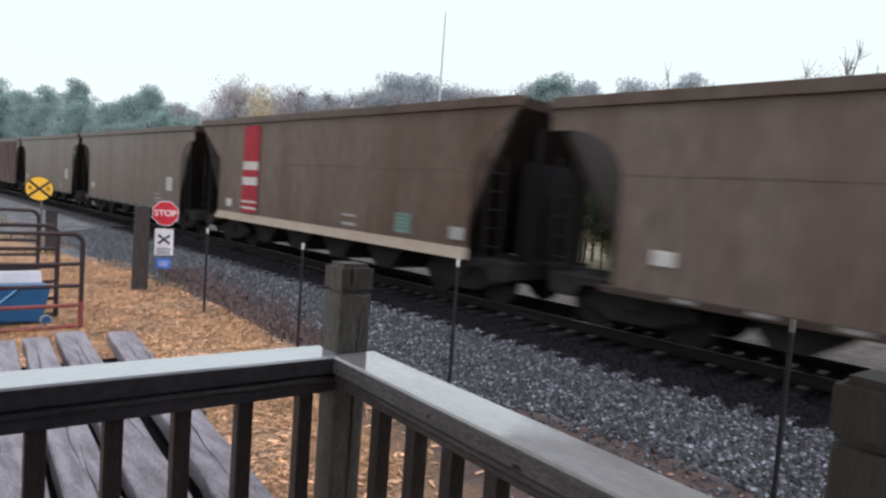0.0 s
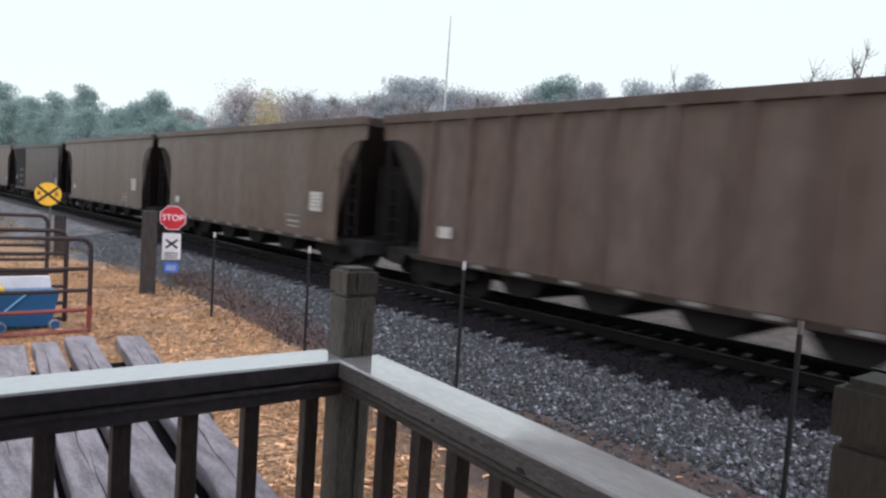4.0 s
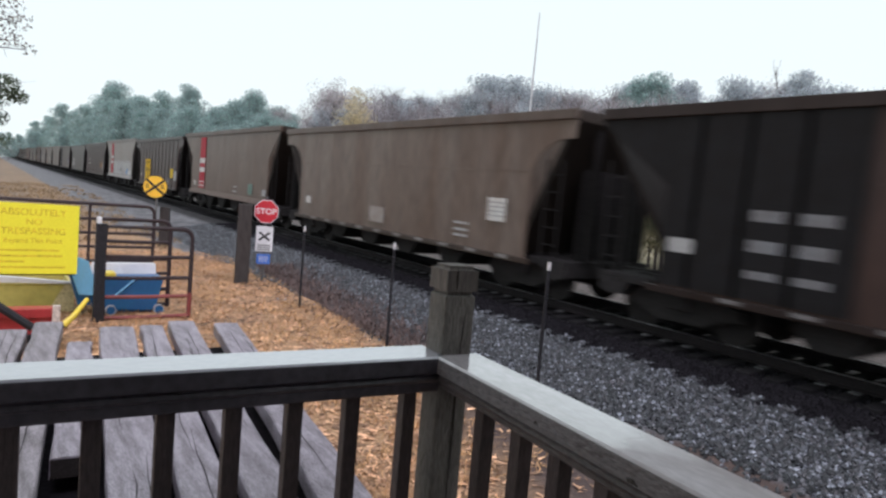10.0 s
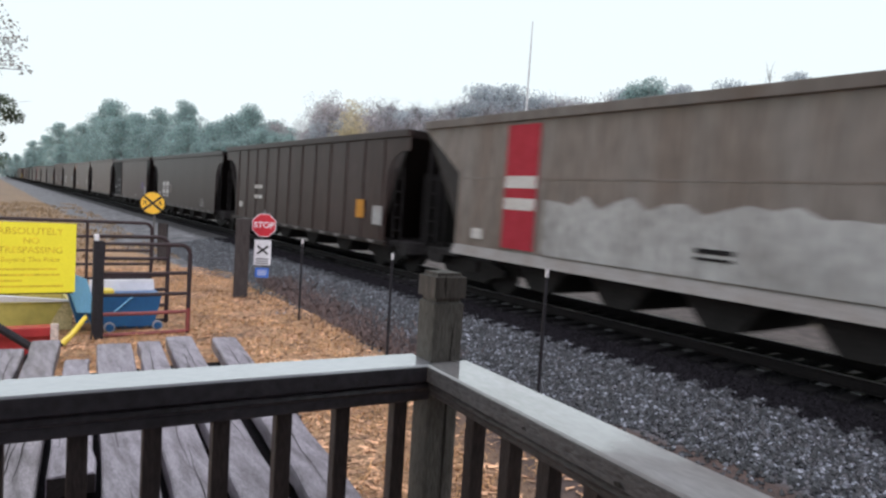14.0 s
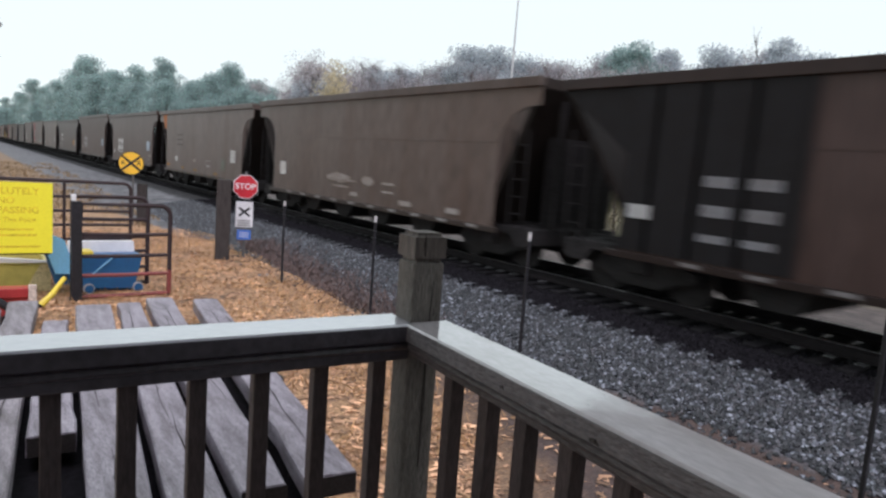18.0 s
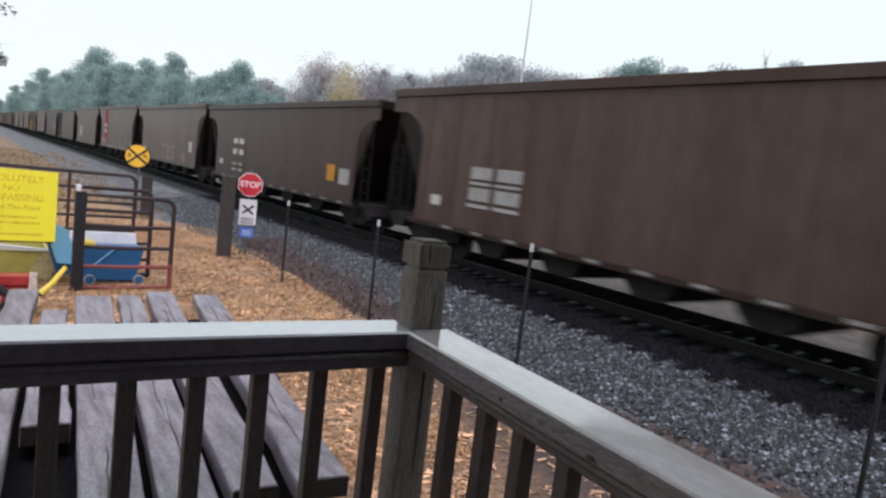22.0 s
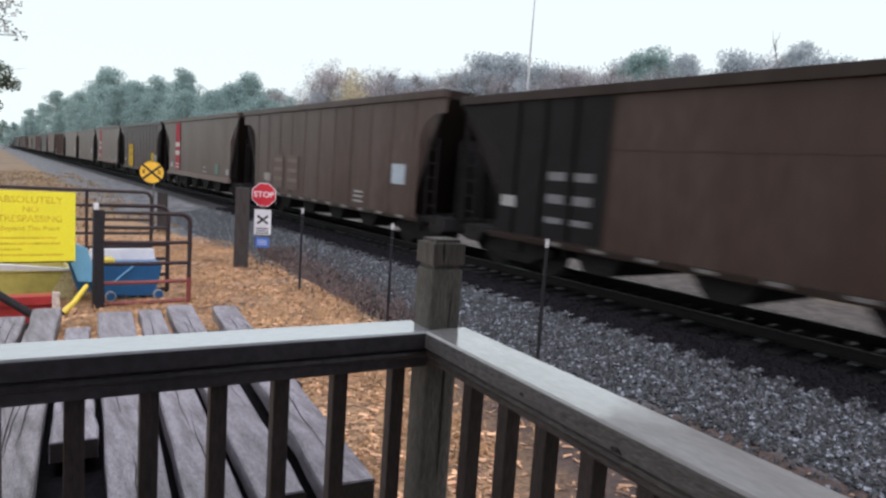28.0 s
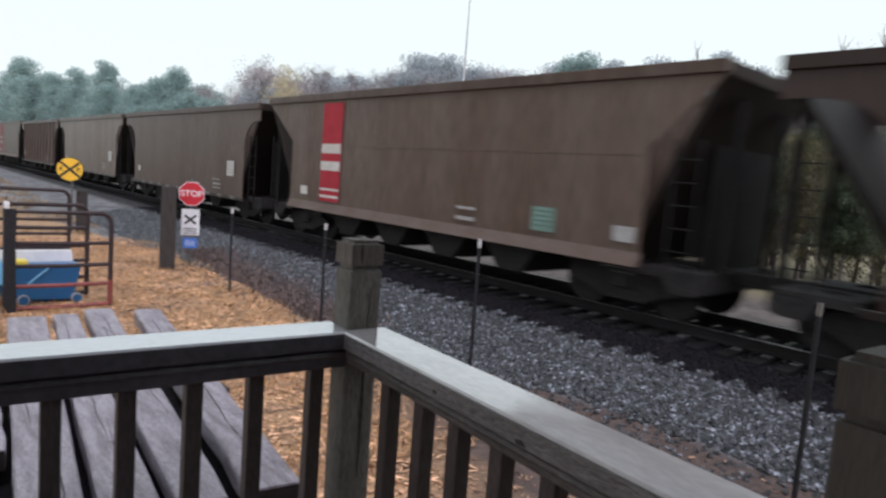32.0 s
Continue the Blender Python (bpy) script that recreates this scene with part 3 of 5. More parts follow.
for x, y in ((-1.6, 0.0), (0, 0), (-1.6, -2.6), (0, -2.6)):
    part("footing_post", box(x - 0.044, x + 0.044, y - 0.044, y + 0.044, -0.05, FLOOR_Z - 0.191), M_POST, deck)

# ---- plank platform beside the deck ----
platform = thing("plank_platform", pose(0, 0, 1.20), "low platform of thick wet grey weathered planks with wide gaps", "platform")


def plank(x0, y0, x1, y1, w0, w1, seed):
    """A thick rough board from its near end to its far end, a little warped and split."""
    r = random.Random(seed)
    bm = bmesh.new()
    d = Vector((x1 - x0, y1 - y0, 0)).normalized()
    s = Vector((d.y, -d.x, 0))
    n, rows = 14, []
    for i in range(n + 1):
        f = i / n
        c = Vector((x0 + (x1 - x0) * f, y0 + (y1 - y0) * f, 0))
        w = (w0 + (w1 - w0) * f) / 2
        z = 0.008 * math.sin(f * 5 + seed)
        e0, e1 = (r.uniform(-0.003, 0.003) + (r.uniform(0.004, 0.014) if r.random() < 0.2 else 0) for _ in range(2))
        e1 = -e1
        rows.append([bm.verts.new(c + s * a + Vector((0, 0, zz))) for a, zz in
                     ((-w + e0, z - 0.09), (-w + e0, z - 0.008), (-w + e0 + 0.008, z), (-w * 0.3 + e1, z + 0.003), (w * 0.3, z + 0.001), (w + e1 - 0.008, z), (w + e1, z - 0.008), (w + e1, z - 0.09))])
    for a, b in zip(rows, rows[1:]):
        for k in range(8):
            bm.faces.new((a[k], a[(k + 1) % 8], b[(k + 1) % 8], b[k]))
    bm.faces.new(rows[0])
    bm.faces.new(rows[-1][::-1])
    bmesh.ops.recalc_face_normals(bm, faces=bm.faces[:])
    return bm


M_DARKPLANK = mat("dark_plank", (0.25, 0.22, 0.24), 0.5, (0.075, 0.062, 0.066), fine=30, coarse=4, amount=0.35, stain=0.8, stretch=(7, 1, 7), bump=0.5, spread=0.15)
BOARDS = ((1.147, 2.09, 1.662, 5.42, 0.205, 0.195), (0.888, 2.12, 1.318, 5.53, 0.175, 0.205), (0.612, 1.75, 1.063, 5.40, 0.19, 0.168), (0.38, 1.80, 0.817, 5.42, 0.20, 0.24),
          (0.302, 2.99, 0.53, 5.02, 0.185, 0.155), (-0.01, 2.2, 0.39, 5.74, 0.2, 0.19), (-0.25, 2.0, 0.14, 5.5, 0.2, 0.2), (-0.52, 2.0, -0.10, 5.5, 0.2, 0.2))
M_ENDGRAIN = mat("dark_end_grain", (0.022, 0.018, 0.017), 0.85, (0.012, 0.010, 0.010), fine=80, coarse=14, amount=0.3, spec=0.15)
M_CRACK = mat("plank_split", (0.03, 0.025, 0.025), 0.9, bump=0)


def crack(x0, y0, x1, y1, wide, k, f0, f1, side, seed):
    """A split in a board's top: a thin dark wavering sliver along the grain."""
    r = random.Random(seed)
    bm = bmesh.new()
    d = Vector((x1 - x0, y1 - y0, 0))
    s = Vector((d.y, -d.x, 0)).normalized()
    n, rows, off = 12, [], side
    for i in range(n + 1):
        f = f0 + (f1 - f0) * i / n
        off += r.uniform(-0.006, 0.006)
        w = 0.0005 + wide * math.sin(math.pi * i / n) * r.uniform(0.4, 1.0)
        c = Vector((x0, y0, 0)) + d * f + s * off + Vector((0, 0, 0.008 * math.sin(f * 5 + k) + 0.0045))
        rows.append((bm.verts.new(c - s * w), bm.verts.new(c + s * w)))
    for (p0, p1), (p2, p3) in zip(rows, rows[1:]):
        bm.faces.new((p0, p1, p3, p2))
    return bm


for k, (xa, ya, xb, yb, wa, wb) in enumerate(BOARDS):
    # boards after the fifth take the darker plank colour
    p = part("plank", plank(xa, ya, xb, yb, wa, wb, k + 1), M_DARKPLANK if k > 4 else M_PLANK, platform, "darker grey plank" if k > 4 else "")
    dv = Vector((xb - xa, yb - ya, 0)).normalized()
    ez = 0.008 * math.sin(k + 1)
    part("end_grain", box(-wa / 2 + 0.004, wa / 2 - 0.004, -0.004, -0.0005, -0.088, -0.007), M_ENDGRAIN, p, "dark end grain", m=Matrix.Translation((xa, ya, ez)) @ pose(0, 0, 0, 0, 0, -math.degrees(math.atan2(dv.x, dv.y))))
    rc = random.Random(40 + k)
    for j in range(4):
        f0 = rc.uniform(0.0, 0.7)
        part("split", crack(xa, ya, xb, yb, rc.uniform(0.002, 0.005), k + 1, f0, min(1.0, f0 + rc.uniform(0.2, 0.45)), rc.uniform(-0.06, 0.06), 7 * k + j), M_CRACK, p)
# black sheet added below the planks so that their gaps look shaded
part("underboarding", prism([(-0.75, 1.85), (1.18, 2.14), (1.70, 5.30), (-0.3, 5.30)], 0.03, "z"), M_SHADEOIL, platform, "added black sheet standing in for shade under the planks", m=pose(0, 0, -0.21))
for y in (2.5, 3.9, 5.2):
    part("crossbeam", box(-0.75, 1.70 if y > 3 else 1.3, y - 0.07, y + 0.07, -0.36, -0.211), M_TIMBER, platform)
for y in (2.5, 5.2):
    for x in (-0.6, 1.15):
        part("leg", box(x - 0.07, x + 0.07, y - 0.07, y + 0.07, -1.23, -0.361), M_TIMBER, platform)

# ---- fence posts along the foot of the ballast ----
M_TIP = mat("worn_white_paint", (0.52, 0.51, 0.51), 0.6, (0.25, 0.24, 0.24), fine=60, coarse=20, bump=0)
for x, y, h in ((5.15, 11.95, 1.63), (5.2, 8.55, 1.66), (5.35, 5.30, 1.78), (5.36, 1.61, 1.71)):
    far = y > 3
    t = thing("fence_post", pose(x, y, 0), "dark steel fence post with a white-painted tip beside the ballast" if far else "dark steel fence post with a worn tip beside the ballast", "fence post", group="fence posts")
    part("stem", prism([(-0.022, -0.004), (0.022, -0.004), (0.022, 0.004), (0.005, 0.006), (0.005, 0.03), (-0.005, 0.03), (-0.005, 0.006), (-0.022, 0.004)], h + 0.1, "z"), M_DARKSTEEL, t, m=pose(0, 0, -0.1))
    part("tip", prism([(-0.024, -0.006), (0.024, -0.006), (0.024, 0.006), (0.007, 0.008), (0.007, 0.032), (-0.007, 0.032), (-0.007, 0.008), (-0.024, 0.006)], 0.10, "z"), M_TIP if far else M_POST, t, "white-painted tip" if far else "worn grey tip", m=pose(0, 0, h - 0.09))


# ---- signs at the crossing ----
M_RED = mat("sign_red", (0.55, 0.02, 0.035), 0.4, (0.40, 0.02, 0.03), amount=0.08, bump=0)
M_YELLOWSIGN = mat("sign_yellow", (0.85, 0.50, 0.03), 0.4, (0.7, 0.40, 0.03), amount=0.08, bump=0)
M_BLACK = mat("sign_black", (0.015, 0.015, 0.015), 0.5, bump=0)
M_BLUE = mat("sign_blue", (0.05, 0.16, 0.55), 0.4, (0.04, 0.12, 0.42), amount=0.08, bump=0)
M_GALV = mat("galvanised_post", (0.12, 0.12, 0.12), 0.5, metal=0.5)


def text_mesh(text, size, depth):
    cu = bpy.data.curves.new("lettering", "FONT")
    cu.body, cu.size, cu.extrude, cu.align_x, cu.align_y = text, size, depth, "LEFT", "CENTER"
    cu.offset = 0.012 * size
    tmp = bpy.data.objects.new("lettering", cu)
    me = bpy.data.meshes.new_from_object(tmp)
    bpy.data.objects.remove(tmp)
    return me


def letters(text, size, material, parent, m, depth=0.003):
    """A line of text, centred, each letter a part of its own."""
    ends = [max([v.co.x for v in text_mesh(text[:i + 1], size, depth).vertices] or [0]) for i in range(len(text))]
    for i, ch in enumerate(text):
        if ch == " ":
            continue
        me = text_mesh(ch, size, depth)
        me.materials.append(material)
        own = max(v.co.x for v in me.vertices)
        part("letter", me, None, parent, m=m @ pose(ends[i] - own - ends[-1] / 2, 0, 0))


def ngon(n, r, turn=0.0):
    return [(r * math.cos(turn + 2 * math.pi * k / n), r * math.sin(turn + 2 * math.pi * k / n)) for k in range(n)]


def stop_sign():
    t = thing("stop_sign", pose(5.53, 15.2, 0, 0, 0, -20), "red octagonal stop sign above white crossbuck and blue plates", "road sign")
    part("post", box(-0.03, 0.03, 0.012, 0.06, -0.2, 2.12), M_GALV, t)
    f = part("octagon", prism(ngon(8, 0.305, math.pi / 8), 0.004, "z"), M_WHITE, t, m=pose(0, 0, 1.75, 90, 0, 0))
    part("red_field", prism(ngon(8, 0.288, math.pi / 8), 0.003, "z"), M_RED, f, "red sign field", m=pose(0, 0, 0.004))
    letters("STOP", 0.20, M_WHITE, f, pose(0, 0, 0.009))
    p = part("crossbuck_plate", box(-0.20, 0.20, -0.31, 0.31, 0, 0.004), M_WHITE, t, "white plate with a black cross", m=pose(-0.01, 0, 1.08, 90, 0, 0))
    for a in (38, -38):
        part("cross_bar", box(-0.16, 0.16, -0.026, 0.026, 0, 0.003), M_BLACK, p, m=pose(0, 0.06, 0.0045 + (0.0015 if a > 0 else 0), 0, 0, a))
    for k in range(3):
        part("text_bar", box(-0.15, 0.15, -0.012, 0.012, 0, 0.002), M_BLACK, p, m=pose(0, -0.16 - 0.055 * k, 0.0045))
    q = part("blue_plate", box(-0.16, 0.16, -0.12, 0.12, 0, 0.004), M_BLUE, t, "small blue notice plate", m=pose(-0.005, 0, 0.58, 90, 0, 0))
    for k in range(3):
        part("text_bar", box(-0.11, 0.11, -0.008, 0.008, 0, 0.002), M_WHITE, q, m=pose(0, 0.05 - 0.05 * k, 0.0045))


stop_sign()


def crossing_sign():
    t = thing("railroad_warning_sign", pose(4.50, 22.6, 0, 0, 0, -14), "round yellow railroad crossing warning sign with a black cross", "road sign")
    part("post", box(-0.03, 0.03, 0.012, 0.06, -0.2, 2.4), M_GALV, t)
    f = part("disc", prism(ngon(32, 0.375), 0.004, "z"), M_BLACK, t, m=pose(-0.06, 0, 2.02, 90, 0, 0))
    part("yellow_field", prism(ngon(32, 0.355), 0.003, "z"), M_YELLOWSIGN, f, "yellow sign field", m=pose(0, 0, 0.004))
    for a in (40, -40):
        part("cross_bar", box(-0.35, 0.35, -0.036, 0.036, 0, 0.003), M_BLACK, f, m=pose(0, 0, 0.0075 + (0.0015 if a > 0 else 0), 0, 0, a))
    for x in (-0.23, 0.23):
        letters("R", 0.20, M_BLACK, f, pose(x, 0, 0.010))


crossing_sign()
for x, y, w, h in ((4.98, 15.1, 0.165, 1.90), (4.87, 23.0, 0.15, 1.36)):
    t = thing("timber_post", pose(x, y, 0, 0, 0, -18), "dark weathered square timber post standing by the crossing", "post", group="timber posts")
    part("timber", box(-w, w, -w, w, -0.2, h, 0.02), M_TIMBER, t)

# ---- tubular gates and the yellow notice ----


def tube_panel(name, length, height, bars, m, label, red=0, r=0.037, stile=0.0):
    """A livestock panel: a round-cornered tube frame and level bars at the given heights, the lowest ones rusted red."""
    t = thing(name, m, label, "gate", group="tube gates")
    c = 0.16
    arc = [(length - c + c * math.sin(a), 0, height - c + c * math.cos(a)) for a in np.linspace(0, math.pi / 2, 5)]
    part("frame", tube([(0, 0, 0.02), (0, 0, height), *arc, (length, 0, 0.02)], r, 8), M_STEEL, t)
    for k, z in enumerate(bars):
        part("bar", tube([(0, 0, z), (length * 0.5, 0, z - 0.008), (length, 0, z)], r * 0.85, 8), M_STEELRED if k < red else M_STEEL, t, "rust-red bar" if k < red else "")
    if stile:
        part("stile", tube([(length * stile, -0.03, 0.02), (length * stile, -0.03, height - 0.02)], r * 0.8, 8), M_STEEL, t)
    for x in (0, length):
        part("foot", tube([(x, 0, -0.06), (x, 0, 0.025)], r, 8), M_STEEL, t)
    return t


front_gate = tube_panel("tube_gate", 1.32, 1.53, (0.05, 0.39, 0.70, 1.05), pose(1.52, 11.3, 0, 0, 0, 0), "rusty tubular steel gate panel with rounded corner", red=2)
part("rust_sleeve", tube([(1.32, 0, 0.05), (1.32, 0, 0.45)], 0.0385, 8), M_STEELRED, front_gate, "rust-red lower end of the upright")
tube_panel("tube_gate", 1.18, 1.58, (0.05, 0.33, 0.62, 0.88, 1.19), pose(1.55, 12.4, 0, 0, 0, 0), "dark rusty tubular steel gate panel behind another")
tube_panel("tube_gate", 4.6, 1.68, (0.15, 0.45, 0.76, 1.06, 1.36), pose(-1.55, 15.5, 0, 0, 0, 0), "long rusty tubular steel gate behind a yellow notice", stile=0.72)
ng = thing("notice_stand", pose(-2.0, 11.2, 0), "dark steel frame on one post, carrying a yellow notice", "stand")
part("post", box(-0.06, 0.06, -0.06, 0.06, -0.1, 1.9, 0.008), M_DARKSTEEL, ng)
for z in (0.775, 1.30, 1.80):
    part("rail", tube([(0.06, 0, z), (3.1, 0, z)], 0.018, 8), M_DARKSTEEL, ng)
part("upright", tube([(3.08, 0, 0.775), (3.08, 0, 1.80)], 0.018, 8), M_DARKSTEEL, ng)
gp = thing("gate_post", pose(1.44, 11.2, 0), "dark square steel gate post with a pale cap", "post")
part("post", box(-0.075, 0.075, -0.075, 0.075, -0.1, 1.58, 0.008), M_DARKSTEEL, gp)
part("cap", box(-0.07, -0.005, -0.05, 0.05, 1.581, 1.68, 0.008), M_WHITE, gp, "pale cap")

M_NOTICE = mat("notice_yellow", (0.84, 0.77, 0.03), 0.4, (0.77, 0.69, 0.03), amount=0.05, bump=0)
M_NOTICETEXT = mat("notice_text", (0.70, 0.53, 0.02), 0.5, bump=0)
nt = thing("notice_board", pose(0.52, 11.155, 1.31, 90, 0, 0), "bright yellow no-trespassing notice with brown lettering on a gate", "notice")
part("board", box(-0.60, 0.60, -0.525, 0.525, 0, 0.012), M_NOTICE, nt)
for txt, y, s in (("ABSOLUTELY", 0.39, 0.14), ("NO", 0.25, 0.13), ("TRESPASSING", 0.11, 0.135), ("Beyond This Point", -0.03, 0.10)):
    letters(txt, s, M_NOTICETEXT, nt, pose(0.02, y, 0.0135), depth=0.001)
for k, w in enumerate((0.42, 0.44, 0.2, 0.46)):
    part("text_bar", box(-0.48, -0.48 + 2 * w, -0.013, 0.013, 0, 0.002), M_NOTICETEXT, nt, m=pose(0, -0.17 - 0.085 * k, 0.0125))

# ---- yard clutter behind the gates ----
M_LBLUE = mat("light_blue_plastic", (0.24, 0.58, 0.86), 0.35, (0.20, 0.50, 0.80), amount=0.08, bump=0)
M_DBLUE = mat("dark_blue_plastic", (0.02, 0.12, 0.27), 0.35, (0.02, 0.08, 0.22), amount=0.1, bump=0)
M_OLIVE = mat("olive_yellow_sheet", (0.46, 0.40, 0.10), 0.5, (0.34, 0.29, 0.07), fine=8, coarse=1.5, amount=0.12, bump=0.1)
M_CARTRED = mat("faded_red_paint", (0.36, 0.03, 0.03), 0.45, (0.2, 0.02, 0.02), amount=0.15, bump=0)
M_TOYWHEEL = mat("scuffed_wheel", (0.42, 0.42, 0.43), 0.6, (0.2, 0.2, 0.2), fine=50, coarse=12, amount=0.4, bump=0)
M_YPLASTIC = mat("yellow_plastic", (0.72, 0.56, 0.05), 0.4, (0.6, 0.45, 0.05), amount=0.08, bump=0)

boat = thing("toy_boat", pose(1.9, 12.0, 0), "blue plastic toy boat with a white deck behind a gate", "toy")
part("hull", prism([(-0.62, 0.62), (-0.45, 0.10), (0.5, 0.06), (0.62, 0.62)], 0.5, "y"), M_DBLUE, boat, m=pose(0, -0.2, 0))
part("bow_panel", prism([(-0.90, 1.02), (-0.72, 0.98), (-0.55, 0.90), (-0.40, 0.34), (-0.68, 0.36)], 0.06, "y"), M_LBLUE, boat, "light blue slanted bow panel", m=pose(0, -0.27, 0))
part("bow_back", prism([(-0.92, 1.03), (-0.72, 0.97), (-0.50, 0.18), (-0.66, 0.14)], 0.3, "y"), M_DBLUE, boat, m=pose(0, -0.2, 0))
part("deck", prism([(-0.45, 0.60), (0.60, 0.60), (0.58, 0.80), (-0.42, 0.80)], 0.2, "y"), M_WHITE, boat, "white deck panel", m=pose(0, 0.32, 0))
part("stripe", tube([(-0.15, -0.22, 0.32), (0.2, -0.22, 0.64)], 0.012, 6), M_LBLUE, boat)
part("seat", box(-0.42, -0.12, -0.15, 0.2, 0.60, 0.70, 0.02), M_YPLASTIC, boat, "yellow seat")
for x in (-0.2, 0.55):
    w = part("wheel", disc(0.085, 0.06, 20, "y"), M_TOYWHEEL, boat, "scuffed grey-white wheel", m=pose(x, -0.28, 0.085))
    part("hub", disc(0.066, 0.07, 16, "y"), M_DBLUE, w, m=pose(0, -0.006, 0))
part("keel", box(-0.3, 0.5, -0.1, 0.2, 0.0, 0.11), M_DBLUE, boat)

tub = thing("sand_box", pose(0.2, 12.2, 0), "olive-yellow plastic sand box with a white rim", "sand box")
for x0, x1, y0, y1 in ((-1.5, 0.98, -0.02, 0.02), (-1.5, -1.46, 0.022, 1.2), (0.94, 0.98, 0.022, 1.2), (-1.5, 0.98, 1.202, 1.24)):
    part("side_panel", box(x0, x1, y0, y1, -0.03, 0.47, 0.008), M_OLIVE, tub)
part("rim", prism([(-1.52, 0.56), (0.0, 0.50), (1.0, 0.472), (1.0, 0.50), (0.0, 0.60), (-1.52, 0.68)], 0.10, "y"), M_WHITE, tub, "white rim", m=pose(0, -0.05, 0))
part("pale_end", prism([(0.62, 0.0), (1.0, 0.0), (1.0, 0.46), (0.86, 0.46)], 0.012, "y"), mat("pale_sand_plastic", (0.55, 0.47, 0.25), 0.5, (0.45, 0.38, 0.2)), tub, "pale faded end of the panel", m=pose(0, -0.034, 0))

cart = thing("red_cart", pose(0.25, 9.6, 0), "small faded red cart with a black drawbar", "cart")
part("tray", prism([(-0.55, 0.12), (0.42, 0.12), (0.50, 0.50), (-0.55, 0.50)], 0.6, "y"), M_CARTRED, cart, m=pose(0, -0.1, 0))
part("lip", box(-0.15, 0.46, -0.14, -0.101, 0.46, 0.58, 0.008), M_CARTRED, cart)
part("corner_board", box(0.44, 0.53, -0.16, -0.10, 0.25, 0.62, 0.01), mat("pale_board", (0.5, 0.42, 0.36), 0.6), cart, "pale corner board")
part("drawbar", tube([(-0.5, -0.33, 0.95), (0.22, -0.33, 0.38)], 0.05, 8), M_DARKSTEEL, cart, "black drawbar")
for x in (-0.35, 0.25):
    part("wheel", disc(0.13, 0.06, 18, "y"), M_DARKSTEEL, cart, m=pose(x, -0.17, 0.13))
    part("wheel", disc(0.13, 0.06, 18, "y"), M_DARKSTEEL, cart, m=pose(x, 0.51, 0.13))
spade = thing("yellow_bat", pose(1.1, 10.8, 0), "yellow plastic toy bat leaning on the gate post", "toy bat")
part("barrel", tube([(-0.16, 0, 0.06), (-0.02, 0.05, 0.2), (0.17, 0.28, 0.40)], 0.05, 10, taper=0.035), M_YPLASTIC, spade)
part("grip", tube([(-0.20, -0.01, 0.02), (-0.16, 0, 0.06)], 0.03, 10), M_DARKSTEEL, spade, "black grip end")


def lay_weeds():
    r = random.Random(12)
    out = []
    for _ in range(6000):
        y = 8.0 + 9.5 * r.random()
        x = 5.25 + 0.1 * (y - 8.5) + abs(r.gauss(0, 0.55))
        out.append((x, y, ground_height(x, y) + r.uniform(0.02, 0.11), r.uniform(0.04, 0.10), r.uniform(0, 6.3), r.uniform(0.3, 1.5)))
    return out


def lay_grass():
    """Dry tufts on the rough ground beyond the crossing."""
    r = random.Random(31)
    out = []
    for _ in range(16000):
        y = 22 + 45 * r.random() ** 1.3
        x = r.uniform(-4.5, 5.6 + 0.02 * (y - 22))
        if noise.noise((x * 0.5, y * 0.3, 8)) < -0.12:
            continue
        out.append((x, y, ground_height(x, y) + 0.05, r.uniform(0.06, 0.20), r.uniform(0, 6.3), r.uniform(0.6, 1.5)))
    return out


M_GRASS = mat("dry_grass", (0.30, 0.20, 0.105), 0.85, (0.13, 0.10, 0.055), fine=6, coarse=0.5, amount=0.25, bump=0, spread=0.55)
scatter("dry_grass", lay_grass(), [(-0.12, -1, 0), (0.12, -1, 0), (0.10, 0.2, 0.1), (0.0, 1, 0)], [(0, 1, 2, 3)], M_GRASS, "dry tan and olive grass tufts beyond the crossing", "grass")
M_WEED = mat("dead_weeds", (0.135, 0.092, 0.08), 0.85, (0.065, 0.047, 0.044), fine=8, coarse=1.5, amount=0.2, bump=0, spread=0.5)
scatter("dead_weeds", lay_weeds(), [(-0.08, -1, 0), (0.08, -1, 0), (0.12, 0.2, 0.1), (0.0, 1, 0)], [(0, 1, 2, 3)], M_WEED, "dead grey-brown weeds at the foot of the ballast", "weeds")
# ---- the coal train ----
SPEED = 13.99
CAR_Z = 0.47      # the height from which a car's body is measured
SETBACK = 1.5
SETBACK_REAR = 1.9
Z_SILL = 0.80
HALF = 1.58
car_meshes = {}


def cached(key, make):
    if key not in car_meshes:
        car_meshes[key] = make()
    return car_meshes[key]


def side_polygon(L, arch, sill, z_top):
    """The side sheet in (y, z): upright ends low down; with arch, the sheet widens to the car's ends in quarter rounds under the top chord."""
    a, b, top = SETBACK, L - SETBACK_REAR, z_top - 0.16
    if not arch:
        return [(a, sill), (b, sill), (b, top - 1.15), (L - 0.36, top - 0.06), (L - 0.36, top), (0.36, top), (0.36, top - 0.06), (a, top - 1.15)]
    high, tall, front_r, rear_r = top - 0.42, 0.9, 0.95, 1.15
    turn = np.linspace(0, math.pi / 2, 9)
    pts = [(a, sill), (b, sill)]
    pts += [(b + rear_r - rear_r * math.cos(t), high - tall + tall * math.sin(t)) for t in turn]
    pts += [(L - 0.36, high), (L - 0.36, top), (0.36, top), (0.36, high)]
    pts += [(a - front_r + front_r * math.cos(t), high - tall + tall * math.sin(t)) for t in turn[::-1]]
    return pts


